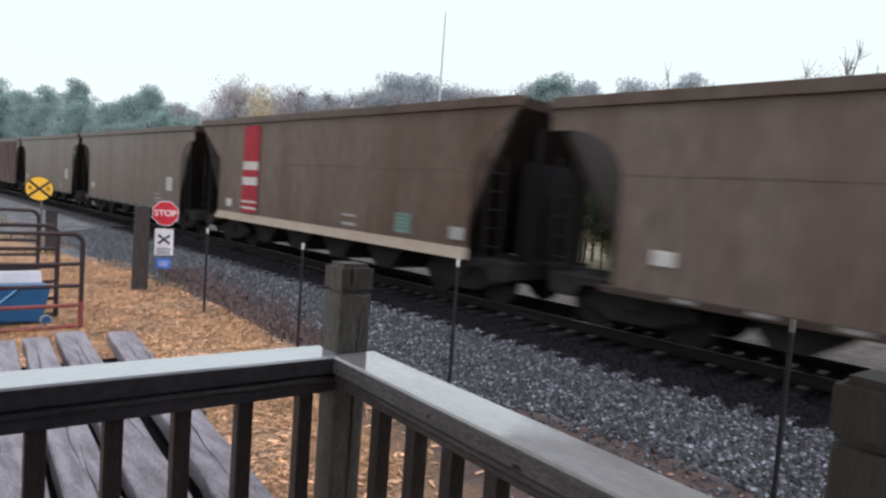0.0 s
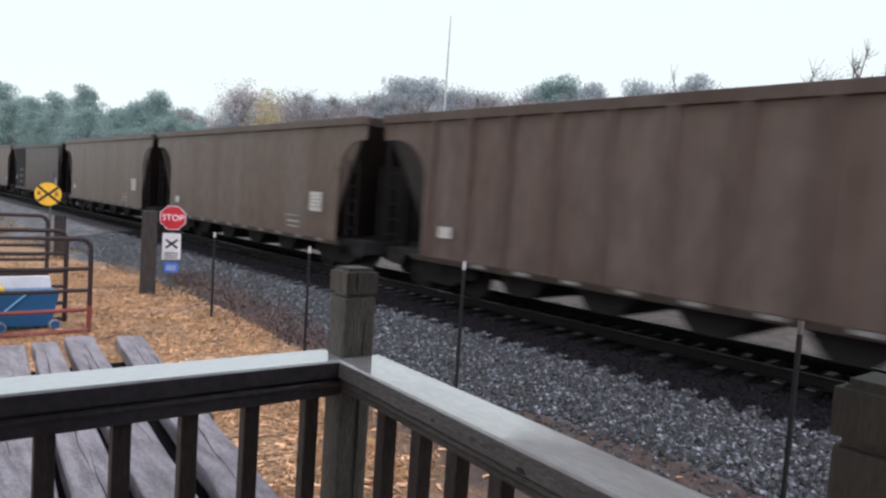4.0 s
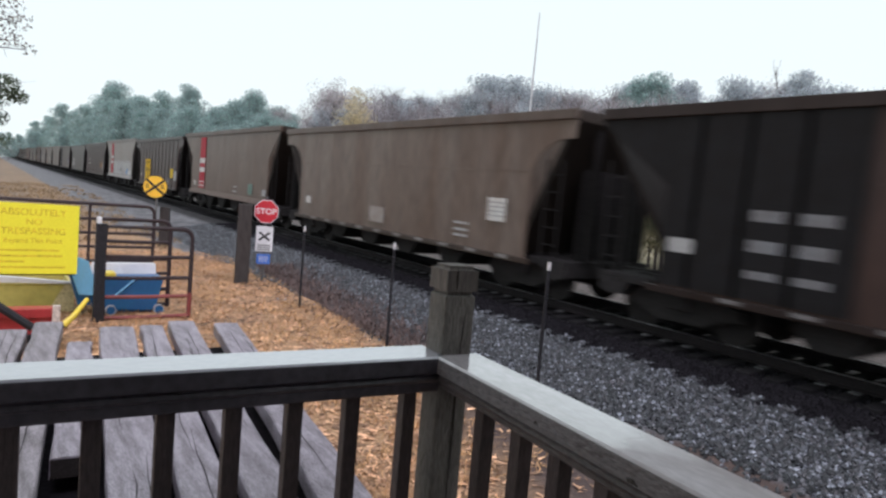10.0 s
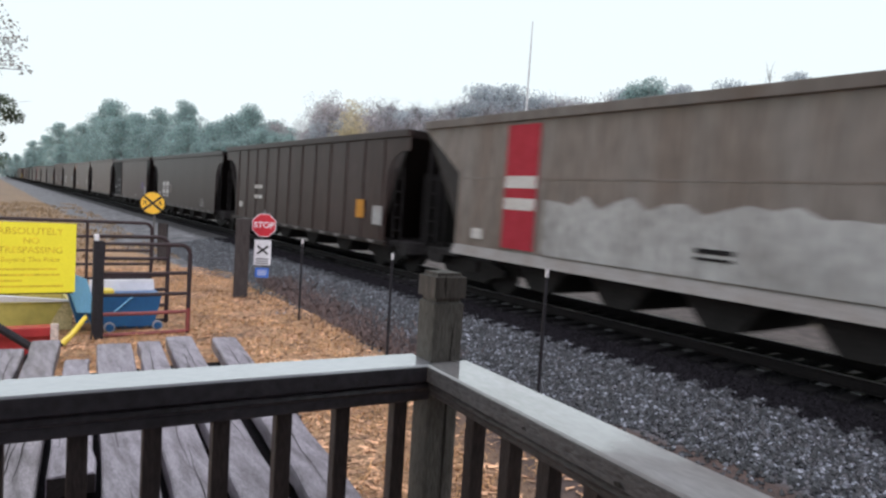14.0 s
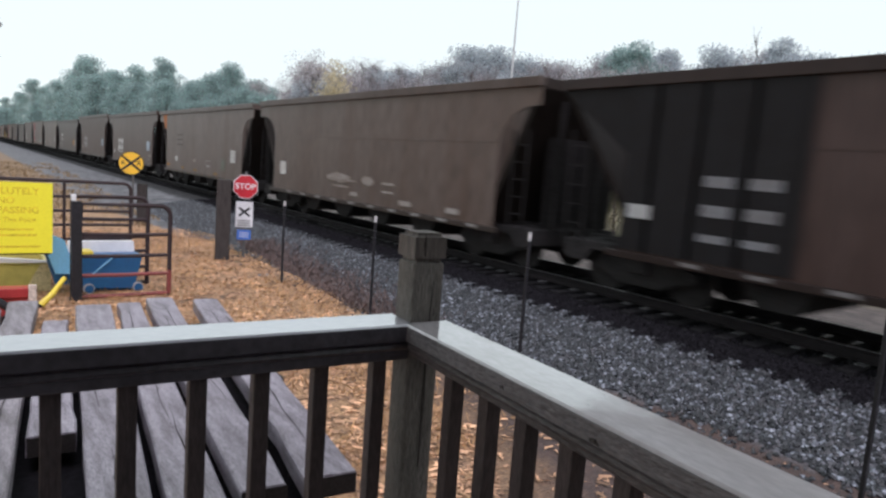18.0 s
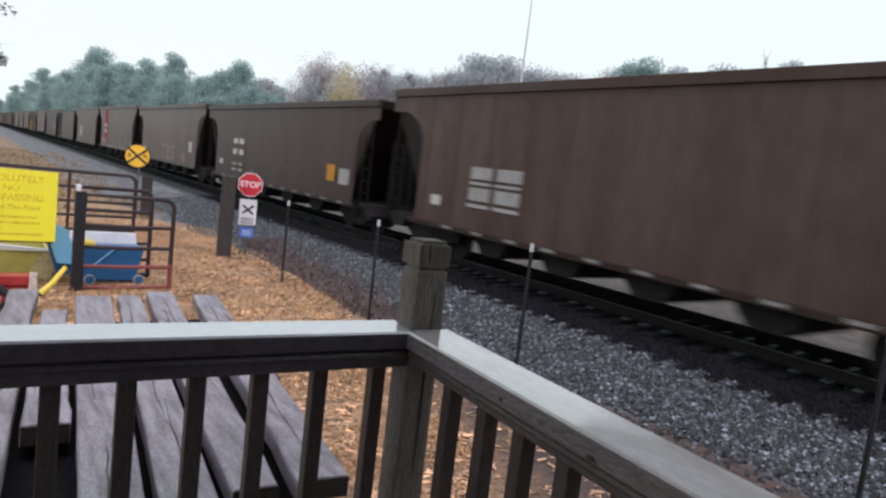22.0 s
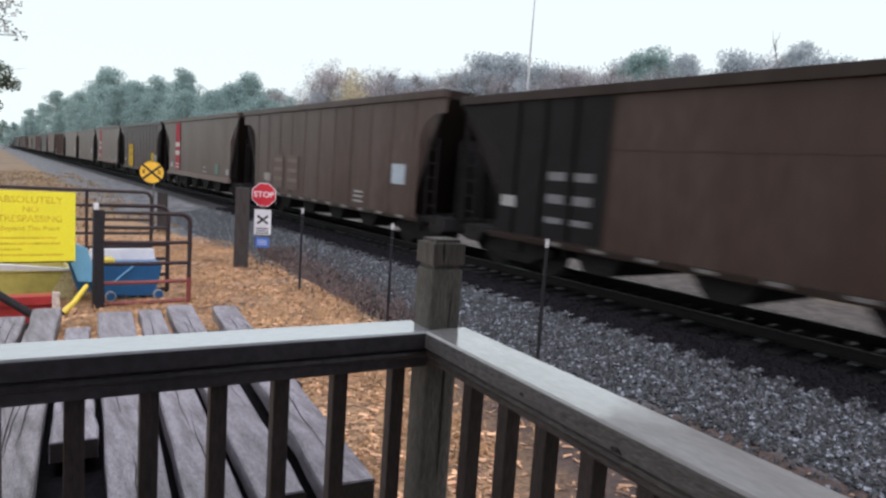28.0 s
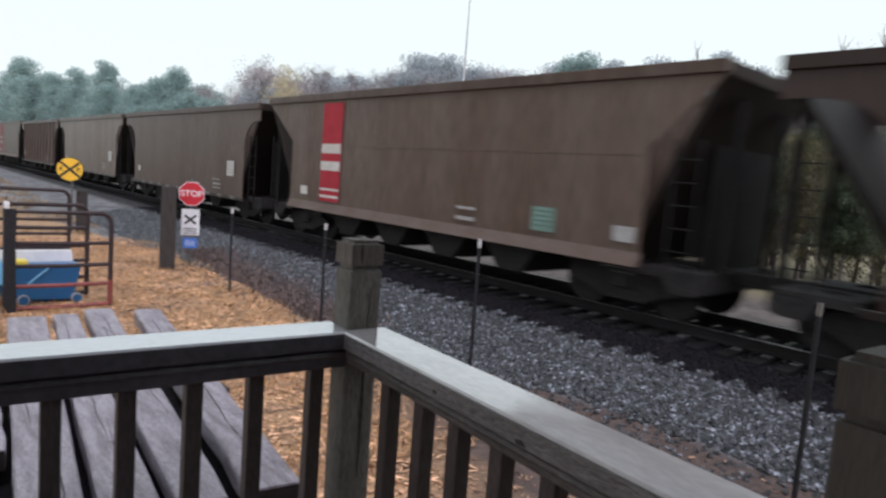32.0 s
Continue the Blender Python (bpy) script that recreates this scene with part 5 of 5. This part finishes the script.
SPECS = {-1: PLAIN, 0: with_(STRIPED, sill_paint=TAN_P, label=T2 + " with red stripe and tan sill"), 1: PLAIN, 2: PLAIN, 3: RIBBED, 4: PLAIN, 5: PLAIN, 6: PANEL,
         7: with_(PLAIN, paint=(0.135, 0.097, 0.080), label=T2 + " with a small teal patch", marks=[("patch", 3.05, 3.74, 1.08, 1.56, (0.17, 0.26, 0.23), "faded teal patch"), ("placard", 1.56, 2.01, 1.17, 1.42, WHITE_P, ""),
                  ("stencil", 6.38, 6.92, 1.15, 1.3, PALE, ""), ("stencil", 5.22, 5.76, 1.16, 1.22, GREY_P, ""), ("stencil", 5.22, 5.76, 1.34, 1.42, GREY_P, ""), ("placard", -3.0, -2.5, 1.25, 1.72, WHITE_P, "white placard")]),
         8: PANEL, 9: with_(PLAIN, top=3.9, marks=PLACARD + SMALL + [("stencil", 3.46, 4.03, z, z + 0.06, GREY_P, "") for z in (1.02, 1.16, 1.32)] + [("splash", 7.45, 8.3, 1.0, 1.45, PALE, "pale splash of paint")]),
         10: with_(STRIPED, paint=(0.120, 0.087, 0.070)), 11: YELLOWBAR,
         12: with_(STRIPED, paint=(0.195, 0.175, 0.160), sill_paint=(0.24, 0.23, 0.22), label="grey steel coal car with red stripe and chalky sides",
                   marks=stripe()[:3] + SMALL + [("patch", 3.1, 3.8, 1.22, 1.62, (0.12, 0.25, 0.48), "blue patch"), ("stencil", 6.35, 7.0, 1.38, 1.43, BLACK_P, ""), ("stencil", 6.35, 7.0, 1.49, 1.57, BLACK_P, ""), ("stencil", 1.8, 2.8, 1.2, 1.46, WHITE_P, "")], chalk=True),
         13: with_(YELLOWBAR, label=T3 + " with an orange patch", marks=[("patch", 2.7, 3.2, 1.4, 1.95, ORANGE_P, "orange patch"), ("placard", 1.6, 2.15, 1.25, 1.8, GREY_P, "")] + SMALL + block(-5.4, 2, 2, 0.4, 0.15)),
         14: with_(LETTER, paint=(0.033, 0.0235, 0.0225), top=3.81, label=T3 + " with blocks of white stencilling", marks=twin(-4.45, (0.48, 0.47, 0.46), 2.17) + [("stencil", -6.02, -5.6, z, z + 0.09, PALE, "") for z in (1.52, 1.7, 1.88)] + SMALL + LOWER), 15: PANEL,
         16: with_(PLAIN, paint=(0.108, 0.082, 0.071), label=T1 + " with pale chalky scrawl", smears=((8.7, 1.46, 0.85, 0.17), (6.95, 1.45, 0.35, 0.16), (8.5, 1.20, 0.6, 0.04)),
                   marks=[("stencil", 7.45, 7.9, 0.97, 1.08, PALE, ""), ("stencil", 7.6, 9.3, 1.36, 1.42, (0.24, 0.21, 0.19), ""), ("stencil", 5.5, 6.1, 1.18, 1.24, PALE, ""), ("stencil", 5.5, 6.1, 1.40, 1.47, PALE, ""), ("stencil", 4.65, 5.22, 0.92, 1.05, PALE, ""), ("stencil", 2.67, 3.16, 0.93, 1.06, PALE, ""), ("placard", -3.04, -2.54, 1.33, 1.78, WHITE_P, "white placard")]),
         17: with_(PLAIN, lip=0.85, top=3.93, paint=(0.124, 0.097, 0.086), label=T1 + " with an orange rusted corner", tape=(0.155, 0.118, 0.082), corner=(0.40, 0.15, 0.055),
                   marks=[("placard", -4.29, -3.83, 1.26, 1.5, WHITE_P, ""), ("patch", -2.75, -2.2, 0.95, 1.10, (0.36, 0.19, 0.07), ""), ("patch", -5.5, -5.0, 0.90, 1.0, (0.27, 0.17, 0.07), ""), ("patch", -7.8, -7.2, 0.88, 0.97, (0.27, 0.17, 0.07), ""), ("patch", -10.95, -10.4, 0.86, 0.96, (0.27, 0.17, 0.07), ""),
                          ("placard", -7.6, -7.15, 1.33, 1.46, PALE, ""), ("placard", -2.05, -1.95, 1.3, 1.78, PALE, "")]
                   + [("stencil", -9.86, -9.22, z, z + h, GREY_P, "") for z, h in ((1.17, 0.045), (1.235, 0.025), (1.43, 0.03))] + [("stencil", -11.9, -11.38, 1.13 + 0.08 * k, 1.17 + 0.08 * k, (0.17, 0.21, 0.17), "") for k in range(6)]
                   + [("ghost_line", -5.2, -4.1, z, z + 0.05, (0.08, 0.066, 0.06), "") for z in (2.1, 2.35, 2.6)] + PLACARD),
         18: with_(LETTER, marks=twin() + BLUEPLACARD + SMALL + [("placard", 1.6, 2.3, 1.24, 1.38, PALE, ""), ("stencil", 1.86, 2.5, 1.08, 1.13, PALE, ""), ("stencil", 5.35, 5.75, 0.94, 0.98, PALE, "")]
                  + [("stencil", 4.26, 4.92, z, z + h, GREY_P, "") for z, h in ((0.96, 0.05), (1.07, 0.03), (1.23, 0.025))]), 19: with_(LETTER, top=4.1, ribs=11, rib_depth=0.02, label=T2 + " with ribs and white stencilled blocks", marks=twin(-4.85, GREY_P) + BLUEPLACARD + SMALL),
         20: with_(LETTER, top=3.86, paint=(0.052, 0.033, 0.029), label=T4 + " with rows of small white stencilling", marks=block(-5.55, 2, 2, 0.5, 0.22, 2.2, WHITE_P, 0.45, 0.75) + block(-5.55, 2, 2, 0.5, 0.1, 1.3, GREY_P, 0.25, 0.75) + [("patch", 2.7, 3.26, 1.35, 1.87, ORANGE_P, "orange patch"), ("placard", 1.75, 2.4, 1.3, 1.78, GREY_P, "")] + SMALL),
         21: with_(PLAIN, paint=(0.100, 0.073, 0.062), word="TBS", label=T1 + " with large faded white letters", marks=PLACARD + [("placard", -3.29, -2.75, 1.2, 1.44, WHITE_P, "")] + LOWER),
         22: with_(STRIPED, paint=BROWN), 23: with_(LETTER, top=4.07, paint=(0.082, 0.057, 0.048), marks=twin(-4.95) + [("placard", 1.95, 2.55, 1.6, 2.1, (0.17, 0.25, 0.235), "teal placard")] + SMALL + LOWER),
         24: with_(PANEL, paint=(0.060, 0.039, 0.033), marks=[m for m in PANEL["marks"] if m[1] not in (2.5, 2.56)] + [("patch", 2.55, 3.0, 1.55, 2.05, (0.115, 0.09, 0.085), "faint grey patch")]), 25: with_(PLAIN, top=4.08, ribs=11, rib_depth=0.014, paint=(0.080, 0.054, 0.047), label=T2 + " with two pale ghost panels", marks=[("ghost_panel", -5.07, -4.09, 1.0, 2.28, (0.140, 0.106, 0.095), "pale ghost panel"), ("ghost_panel", -6.5, -5.45, 1.0, 2.28, (0.140, 0.106, 0.095), "pale ghost panel"), ("placard", -3.8, -3.05, 1.2, 1.52, PALE, "")]
                  + block(-4.98, 1, 3, 0.8, 0.14, 2.0, GHOST, 0.36) + block(-6.4, 1, 3, 0.85, 0.14, 2.0, GHOST, 0.36) + BLUEPLACARD + [("stencil", 4.38, 4.97, z, z + 0.06, GREY_P, "") for z in (0.95, 1.1, 1.24)]),
         26: with_(STRIPED, paint=(0.098, 0.071, 0.059)), 27: with_(YELLOWBAR, top=4.04), 28: with_(STRIPED, paint=(0.112, 0.081, 0.067))}
FRONTS = [-6.2, 8.8, 23.6, 38.6, 53.6, 68.1, 83.0, 98.1, 114.8, 129.6, 145.7, 160.9, 176.0, 190.8, 205.8, 222.2, 238.7, 254.9, 270.2, 285.2, 300.5, 315.7, 331.9, 347.4, 363.1, 378.0, 394.6, 410.1, 425.3, 440.6, 455.5]
while len(FRONTS) < 50:
    FRONTS.append(FRONTS[-1] + 15.4)
train_cars = []


def make_train():
    rest = [PLAIN, with_(PLAIN, paint=BROWN, label=T2), RIBBED, with_(PLAIN, paint=DARK, label=T3), with_(STRIPED, paint=BROWN), with_(RIBBED, paint=BROWN, label=T2 + " with upright ribs")]
    for i, s in enumerate(FRONTS[:-1]):
        k = i - 1
        spec = dict(SPECS.get(k) or rest[(k * 5) % 6])
        spec["len"] = round((FRONTS[i + 1] - s) * 1.0288 - {6: 0.6, 14: 0.4}.get(k, 0.0), 1)
        y = s * 1.0288 - SETBACK
        train_cars.append((coal_car(y, spec), y))


make_train()

# ---- trees ----
def leaf_cloud(bm, centre, radius, count, r, size, flat=0.8):
    for _ in range(count):
        d = Vector((r.gauss(0, 1), r.gauss(0, 1), r.gauss(0, 1))).normalized()
        p = Vector(centre) + Vector((d.x, d.y, d.z * flat)) * radius * (0.45 + 0.6 * r.random() ** 0.6)
        a = Vector((r.gauss(0, 1), r.gauss(0, 1), r.gauss(0, 1))).normalized()
        b = a.cross(d if abs(a.dot(d)) < 0.95 else Vector((1, 0, 0))).normalized()
        s = size * r.uniform(0.6, 1.4)
        bm.faces.new([bm.verts.new(p + s * (a * u + b * v)) for u, v in ((-1, 0), (0, -0.6), (1, 0), (0, 0.6))])


PINES = ("pine", "greypine")


def tree_meshes(kind, seed):
    """The trunk with its limbs and the crown of many small tufts, of a tree one metre high."""
    r = random.Random(seed)
    H = 15.0
    tr, cr = bmesh.new(), bmesh.new()
    lean = Vector((r.uniform(-0.5, 0.5), r.uniform(-0.5, 0.5), 0))
    top = Vector((0, 0, H * (0.92 if kind in PINES else 0.8))) + lean
    tube([Vector((0, 0, -0.3)), top * 0.5 + lean * 0.2, top], 0.22, 7, tr, taper=0.05)
    limbs = {"pine": 26, "greypine": 26, "thin": 16}.get(kind, 30)
    for k in range(limbs):
        f = (0.42 if kind == "oak" else 0.16) + (0.58 if kind == "oak" else 0.84) * (k + r.random()) / limbs
        base = top * f
        a = k * 2.4 + r.uniform(-0.5, 0.5)
        if kind in PINES:
            reach = 3.3 * math.sin(math.pi * min(1, 0.18 + 0.78 * f)) ** 0.7 * r.uniform(0.6, 1.1)
            rise = r.uniform(0.1, 0.8)
        else:
            reach = (3.6 - 2.2 * f) * r.uniform(0.6, 1.1) * (0.4 if kind == "thin" else 1)
            rise = r.uniform(0.8, 2.8)
        tip = base + Vector((math.cos(a) * reach, math.sin(a) * reach, rise))
        mid = (base + tip) / 2 + Vector((0, 0, r.uniform(-0.2, 0.4)))
        tube([base, mid, tip], 0.07, 5, tr, taper=0.02)
        if kind in (*PINES, "oak"):
            big = 0.2 if kind in PINES else 0.15
            leaf_cloud(cr, tip, r.uniform(1.0, 1.7), 220, r, big, 0.7)
            leaf_cloud(cr, mid, 1.25, 130, r, big, 0.7)
        elif kind == "bare":
            for _ in range(14):
                q = mid + (tip - mid) * r.random()
                e = q + Vector((r.gauss(0, 0.7), r.gauss(0, 0.7), r.uniform(0.3, 1.6)))
                tube([q, e], 0.03, 3, tr, taper=0.012)
            leaf_cloud(cr, tip, 1.5, 130, r, 0.10)
            leaf_cloud(cr, mid, 1.3, 70, r, 0.10)
        elif kind == "thin":
            for _ in range(7):
                q = mid + (tip - mid) * r.random()
                e = q + Vector((r.gauss(0, 0.4), r.gauss(0, 0.4), r.uniform(0.3, 1.4)))
                tube([q, e], 0.03, 3, tr, taper=0.012)
            leaf_cloud(cr, tip, 0.9, 14, r, 0.09)
        else:
            leaf_cloud(cr, tip, r.uniform(1.0, 1.7), 150, r, 0.12)
            leaf_cloud(cr, mid, 1.2, 60, r, 0.12)
    if kind in (*PINES, "oak"):
        leaf_cloud(cr, top + Vector((0, 0, 0.2)), 1.4, 260, r, 0.15, 0.75)
    high = max(max(v.co.z for v in cr.verts), max(v.co.z for v in tr.verts))
    for b in (tr, cr):
        bmesh.ops.scale(b, vec=(1 / high,) * 3, verts=b.verts)
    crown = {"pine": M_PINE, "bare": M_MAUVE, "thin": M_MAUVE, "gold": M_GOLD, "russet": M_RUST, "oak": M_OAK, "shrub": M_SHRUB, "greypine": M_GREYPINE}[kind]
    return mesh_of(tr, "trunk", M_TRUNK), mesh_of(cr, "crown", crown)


TREE_KINDS = {k: [tree_meshes(k, 10 * i + j) for j in range(4 if k == "pine" else 3)] for i, k in enumerate(("pine", "bare", "gold", "russet", "oak", "thin", "shrub", "greypine"))}
TREE_LABEL = {"pine": "tall pine paled blue-green by haze, with a rounded tufted crown", "bare": "bare deciduous tree paled grey-mauve by haze in late autumn", "thin": "thin bare leafless tree rising above the woods", "gold": "autumn tree with thin haze-paled yellow leaves", "russet": "autumn tree with thin haze-paled russet leaves", "oak": "dark green leafy tree at the edge of the yard", "shrub": "dull olive shrub beside the track", "greypine": "tall pine paled grey-green by haze, with a rounded crown"}


def tree(kind, bearing, dist, height, r):
    """A tree at a bearing in degrees to the east of the track's line."""
    a = radians(bearing)
    x, y = math.sin(a) * dist, math.cos(a) * dist
    low = -0.25 + rise(y) if x > 8 or y > 45 else -0.05
    height -= low
    t = thing("pine_tree" if kind in PINES else "deciduous_tree", Matrix.LocRotScale((x, y, low), Euler((0, 0, r.uniform(0, 6.3))), (height,) * 3), TREE_LABEL[kind], "tree", group="trees behind the track")
    tr, cr = r.choice(TREE_KINDS[kind])
    part("trunk", tr, None, t)
    part("crown", cr, None, t)


def woods():
    r = random.Random(21)
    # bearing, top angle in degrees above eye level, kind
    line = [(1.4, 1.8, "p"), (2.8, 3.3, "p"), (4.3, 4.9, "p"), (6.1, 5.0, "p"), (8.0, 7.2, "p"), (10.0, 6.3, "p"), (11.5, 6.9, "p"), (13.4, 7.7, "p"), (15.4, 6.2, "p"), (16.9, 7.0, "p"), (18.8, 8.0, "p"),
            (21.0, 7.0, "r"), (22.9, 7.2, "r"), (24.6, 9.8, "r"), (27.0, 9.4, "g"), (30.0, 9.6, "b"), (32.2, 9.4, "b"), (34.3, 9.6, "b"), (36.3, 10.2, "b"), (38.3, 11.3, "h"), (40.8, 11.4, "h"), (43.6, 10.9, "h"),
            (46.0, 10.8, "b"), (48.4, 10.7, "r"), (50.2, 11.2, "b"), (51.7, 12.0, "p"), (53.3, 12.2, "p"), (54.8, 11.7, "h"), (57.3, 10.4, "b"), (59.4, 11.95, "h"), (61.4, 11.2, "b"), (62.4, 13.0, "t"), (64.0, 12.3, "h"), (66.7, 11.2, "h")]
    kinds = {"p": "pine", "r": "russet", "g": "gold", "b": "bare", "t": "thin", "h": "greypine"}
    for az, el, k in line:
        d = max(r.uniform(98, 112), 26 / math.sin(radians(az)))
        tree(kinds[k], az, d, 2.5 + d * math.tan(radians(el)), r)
    for az, el, k in ((69.3, 11.0, "bare"), (71.9, 13.4, "thin"), (73.4, 12.8, "bare"), (74.9, 14.5, "thin"), (77.0, 12.1, "bare")):
        tree(k, az, 100, 2.5 + 100 * math.tan(radians(el)), r)
    az_of, el_of = [p[0] for p in line if p[2] != "t"] + [78], [p[1] for p in line if p[2] != "t"] + [11.2]
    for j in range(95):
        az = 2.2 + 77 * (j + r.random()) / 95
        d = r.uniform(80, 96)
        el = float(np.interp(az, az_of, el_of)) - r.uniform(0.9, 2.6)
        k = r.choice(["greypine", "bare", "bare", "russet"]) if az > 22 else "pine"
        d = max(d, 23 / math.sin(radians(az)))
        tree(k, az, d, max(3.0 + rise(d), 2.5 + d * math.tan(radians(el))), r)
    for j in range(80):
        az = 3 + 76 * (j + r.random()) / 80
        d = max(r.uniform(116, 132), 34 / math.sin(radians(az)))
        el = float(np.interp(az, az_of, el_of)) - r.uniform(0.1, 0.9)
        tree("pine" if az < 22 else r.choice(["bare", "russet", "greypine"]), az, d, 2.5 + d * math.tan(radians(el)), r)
    # a yellow-leaved tree standing before the russet ones
    for az, d, el in ((26.6, 76, 8.2), (28.0, 78, 7.4)):
        tree("gold", az, d, 2.5 + d * math.tan(radians(el)), r)
    # woods round the far end of the line
    for j in range(26):
        az, d = -6.5 + 9.8 * (j + r.random()) / 26, r.uniform(250, 330)
        tree("pine", az, d, 2.5 + d * math.tan(radians(r.uniform(1.5, 2.1) + 0.25 * max(0, az))), r)
    # shrubs along the far side of the track
    for j in range(46):
        az = 9 + 72 * (j + r.random()) / 46
        d = r.uniform(20, 25) / math.sin(radians(az))
        tree(r.choice(["oak", "shrub"]), az, d, r.uniform(3.0, 5.2) + rise(d), r)
    for j in range(34):
        az = 48 + 42 * (j + r.random()) / 34
        d = r.uniform(24, 30) / math.sin(radians(az))
        tree(r.choice(["oak", "shrub"]), az, d, r.uniform(3.6, 5.6) + rise(d), r)


woods()


def yard_tree():
    """A tree at the yard's edge: drooping limbs, one thick tuft of green leaves low down and thin autumn sprays above it."""
    r = random.Random(5)
    d = 22.0

    def at(az, el, near=0.0):
        a = radians(az)
        return Vector((math.sin(a) * (d - near), math.cos(a) * (d - near), 2.4 + (d - near) * math.tan(radians(el))))

    foot = at(-4.5, 0)
    foot.z = -0.1
    t = thing("deciduous_tree", Matrix.Translation(foot), "yard tree with thinning autumn leaves on drooping limbs", "tree")
    wood, crown, thin = bmesh.new(), bmesh.new(), bmesh.new()
    tube([(0, 0, 0), (0.1, 0, 3.2), (-0.1, 0.1, 7.5)], 0.24, 9, wood, taper=0.08)
    for az, el, near, size, leaves, low in ((1.5, 4.9, 0, 0.30, 260, True), (0.7, 5.6, 0.4, 0.42, 380, True), (-0.6, 4.6, 0, 0.7, 500, True), (0.4, 3.2, 0.2, 0.3, 160, True), (0.3, 1.6, 0.5, 0.4, 160, True),
                                            (2.1, 8.3, 0, 0.26, 26, False), (1.2, 8.8, 0.3, 0.32, 50, False), (1.5, 10.2, 0, 0.36, 45, False), (0.8, 11.0, 0.2, 0.45, 70, False), (0.1, 9.6, 0, 0.6, 130, False), (-1.0, 11.5, 0, 0.9, 260, False)):
        tip = at(az, el, near) - foot
        base = Vector((0, 0, max(1.5, tip.z - 1.2)))
        mid = (base + tip) / 2 + Vector((0, 0, 0.5))
        tube([base, mid, tip], 0.05, 5, wood, taper=0.008)
        for _ in range(7):
            q = mid + (tip - mid) * r.uniform(0.5, 1.0)
            tube([q, q + Vector((r.gauss(0, 0.25), r.gauss(0, 0.25), r.uniform(-0.25, 0.2)))], 0.007, 3, wood, taper=0.003)
        leaf_cloud(crown if low else thin, tip, size, leaves, r, 0.045, 0.75)
    part("trunk", wood, M_TRUNK, t)
    part("crown", crown, M_OAK, t)
    part("crown", thin, M_THIN, t, "thin brown-green autumn leaves")


M_THIN = mat("thin_autumn_leaves", (0.20, 0.18, 0.14), 0.8, (0.12, 0.11, 0.09), fine=3, coarse=0.3, amount=0.2, spread=0.4, bump=0)
yard_tree()

# tall radio mast far behind the track
mast = thing("radio_mast", pose(56.3, 61.7, -0.1, 0, 0.4, 0), "tall thin pale steel mast above the trees", "mast")
part("pole", tube([(0, 0, 0), (0, 0, 14), (0, 0, 27.3)], 0.26, 8, taper=0.06), mat("pale_mast", (0.5, 0.5, 0.5), 0.5), mast)


def motions():
    """All that moves: the cars of the train, rolling at one steady speed."""
    for car, y in train_cars:
        walk(car, [(0.0, car_pose(y)), (32.0, car_pose(y - SPEED * 32.0))])


motions()
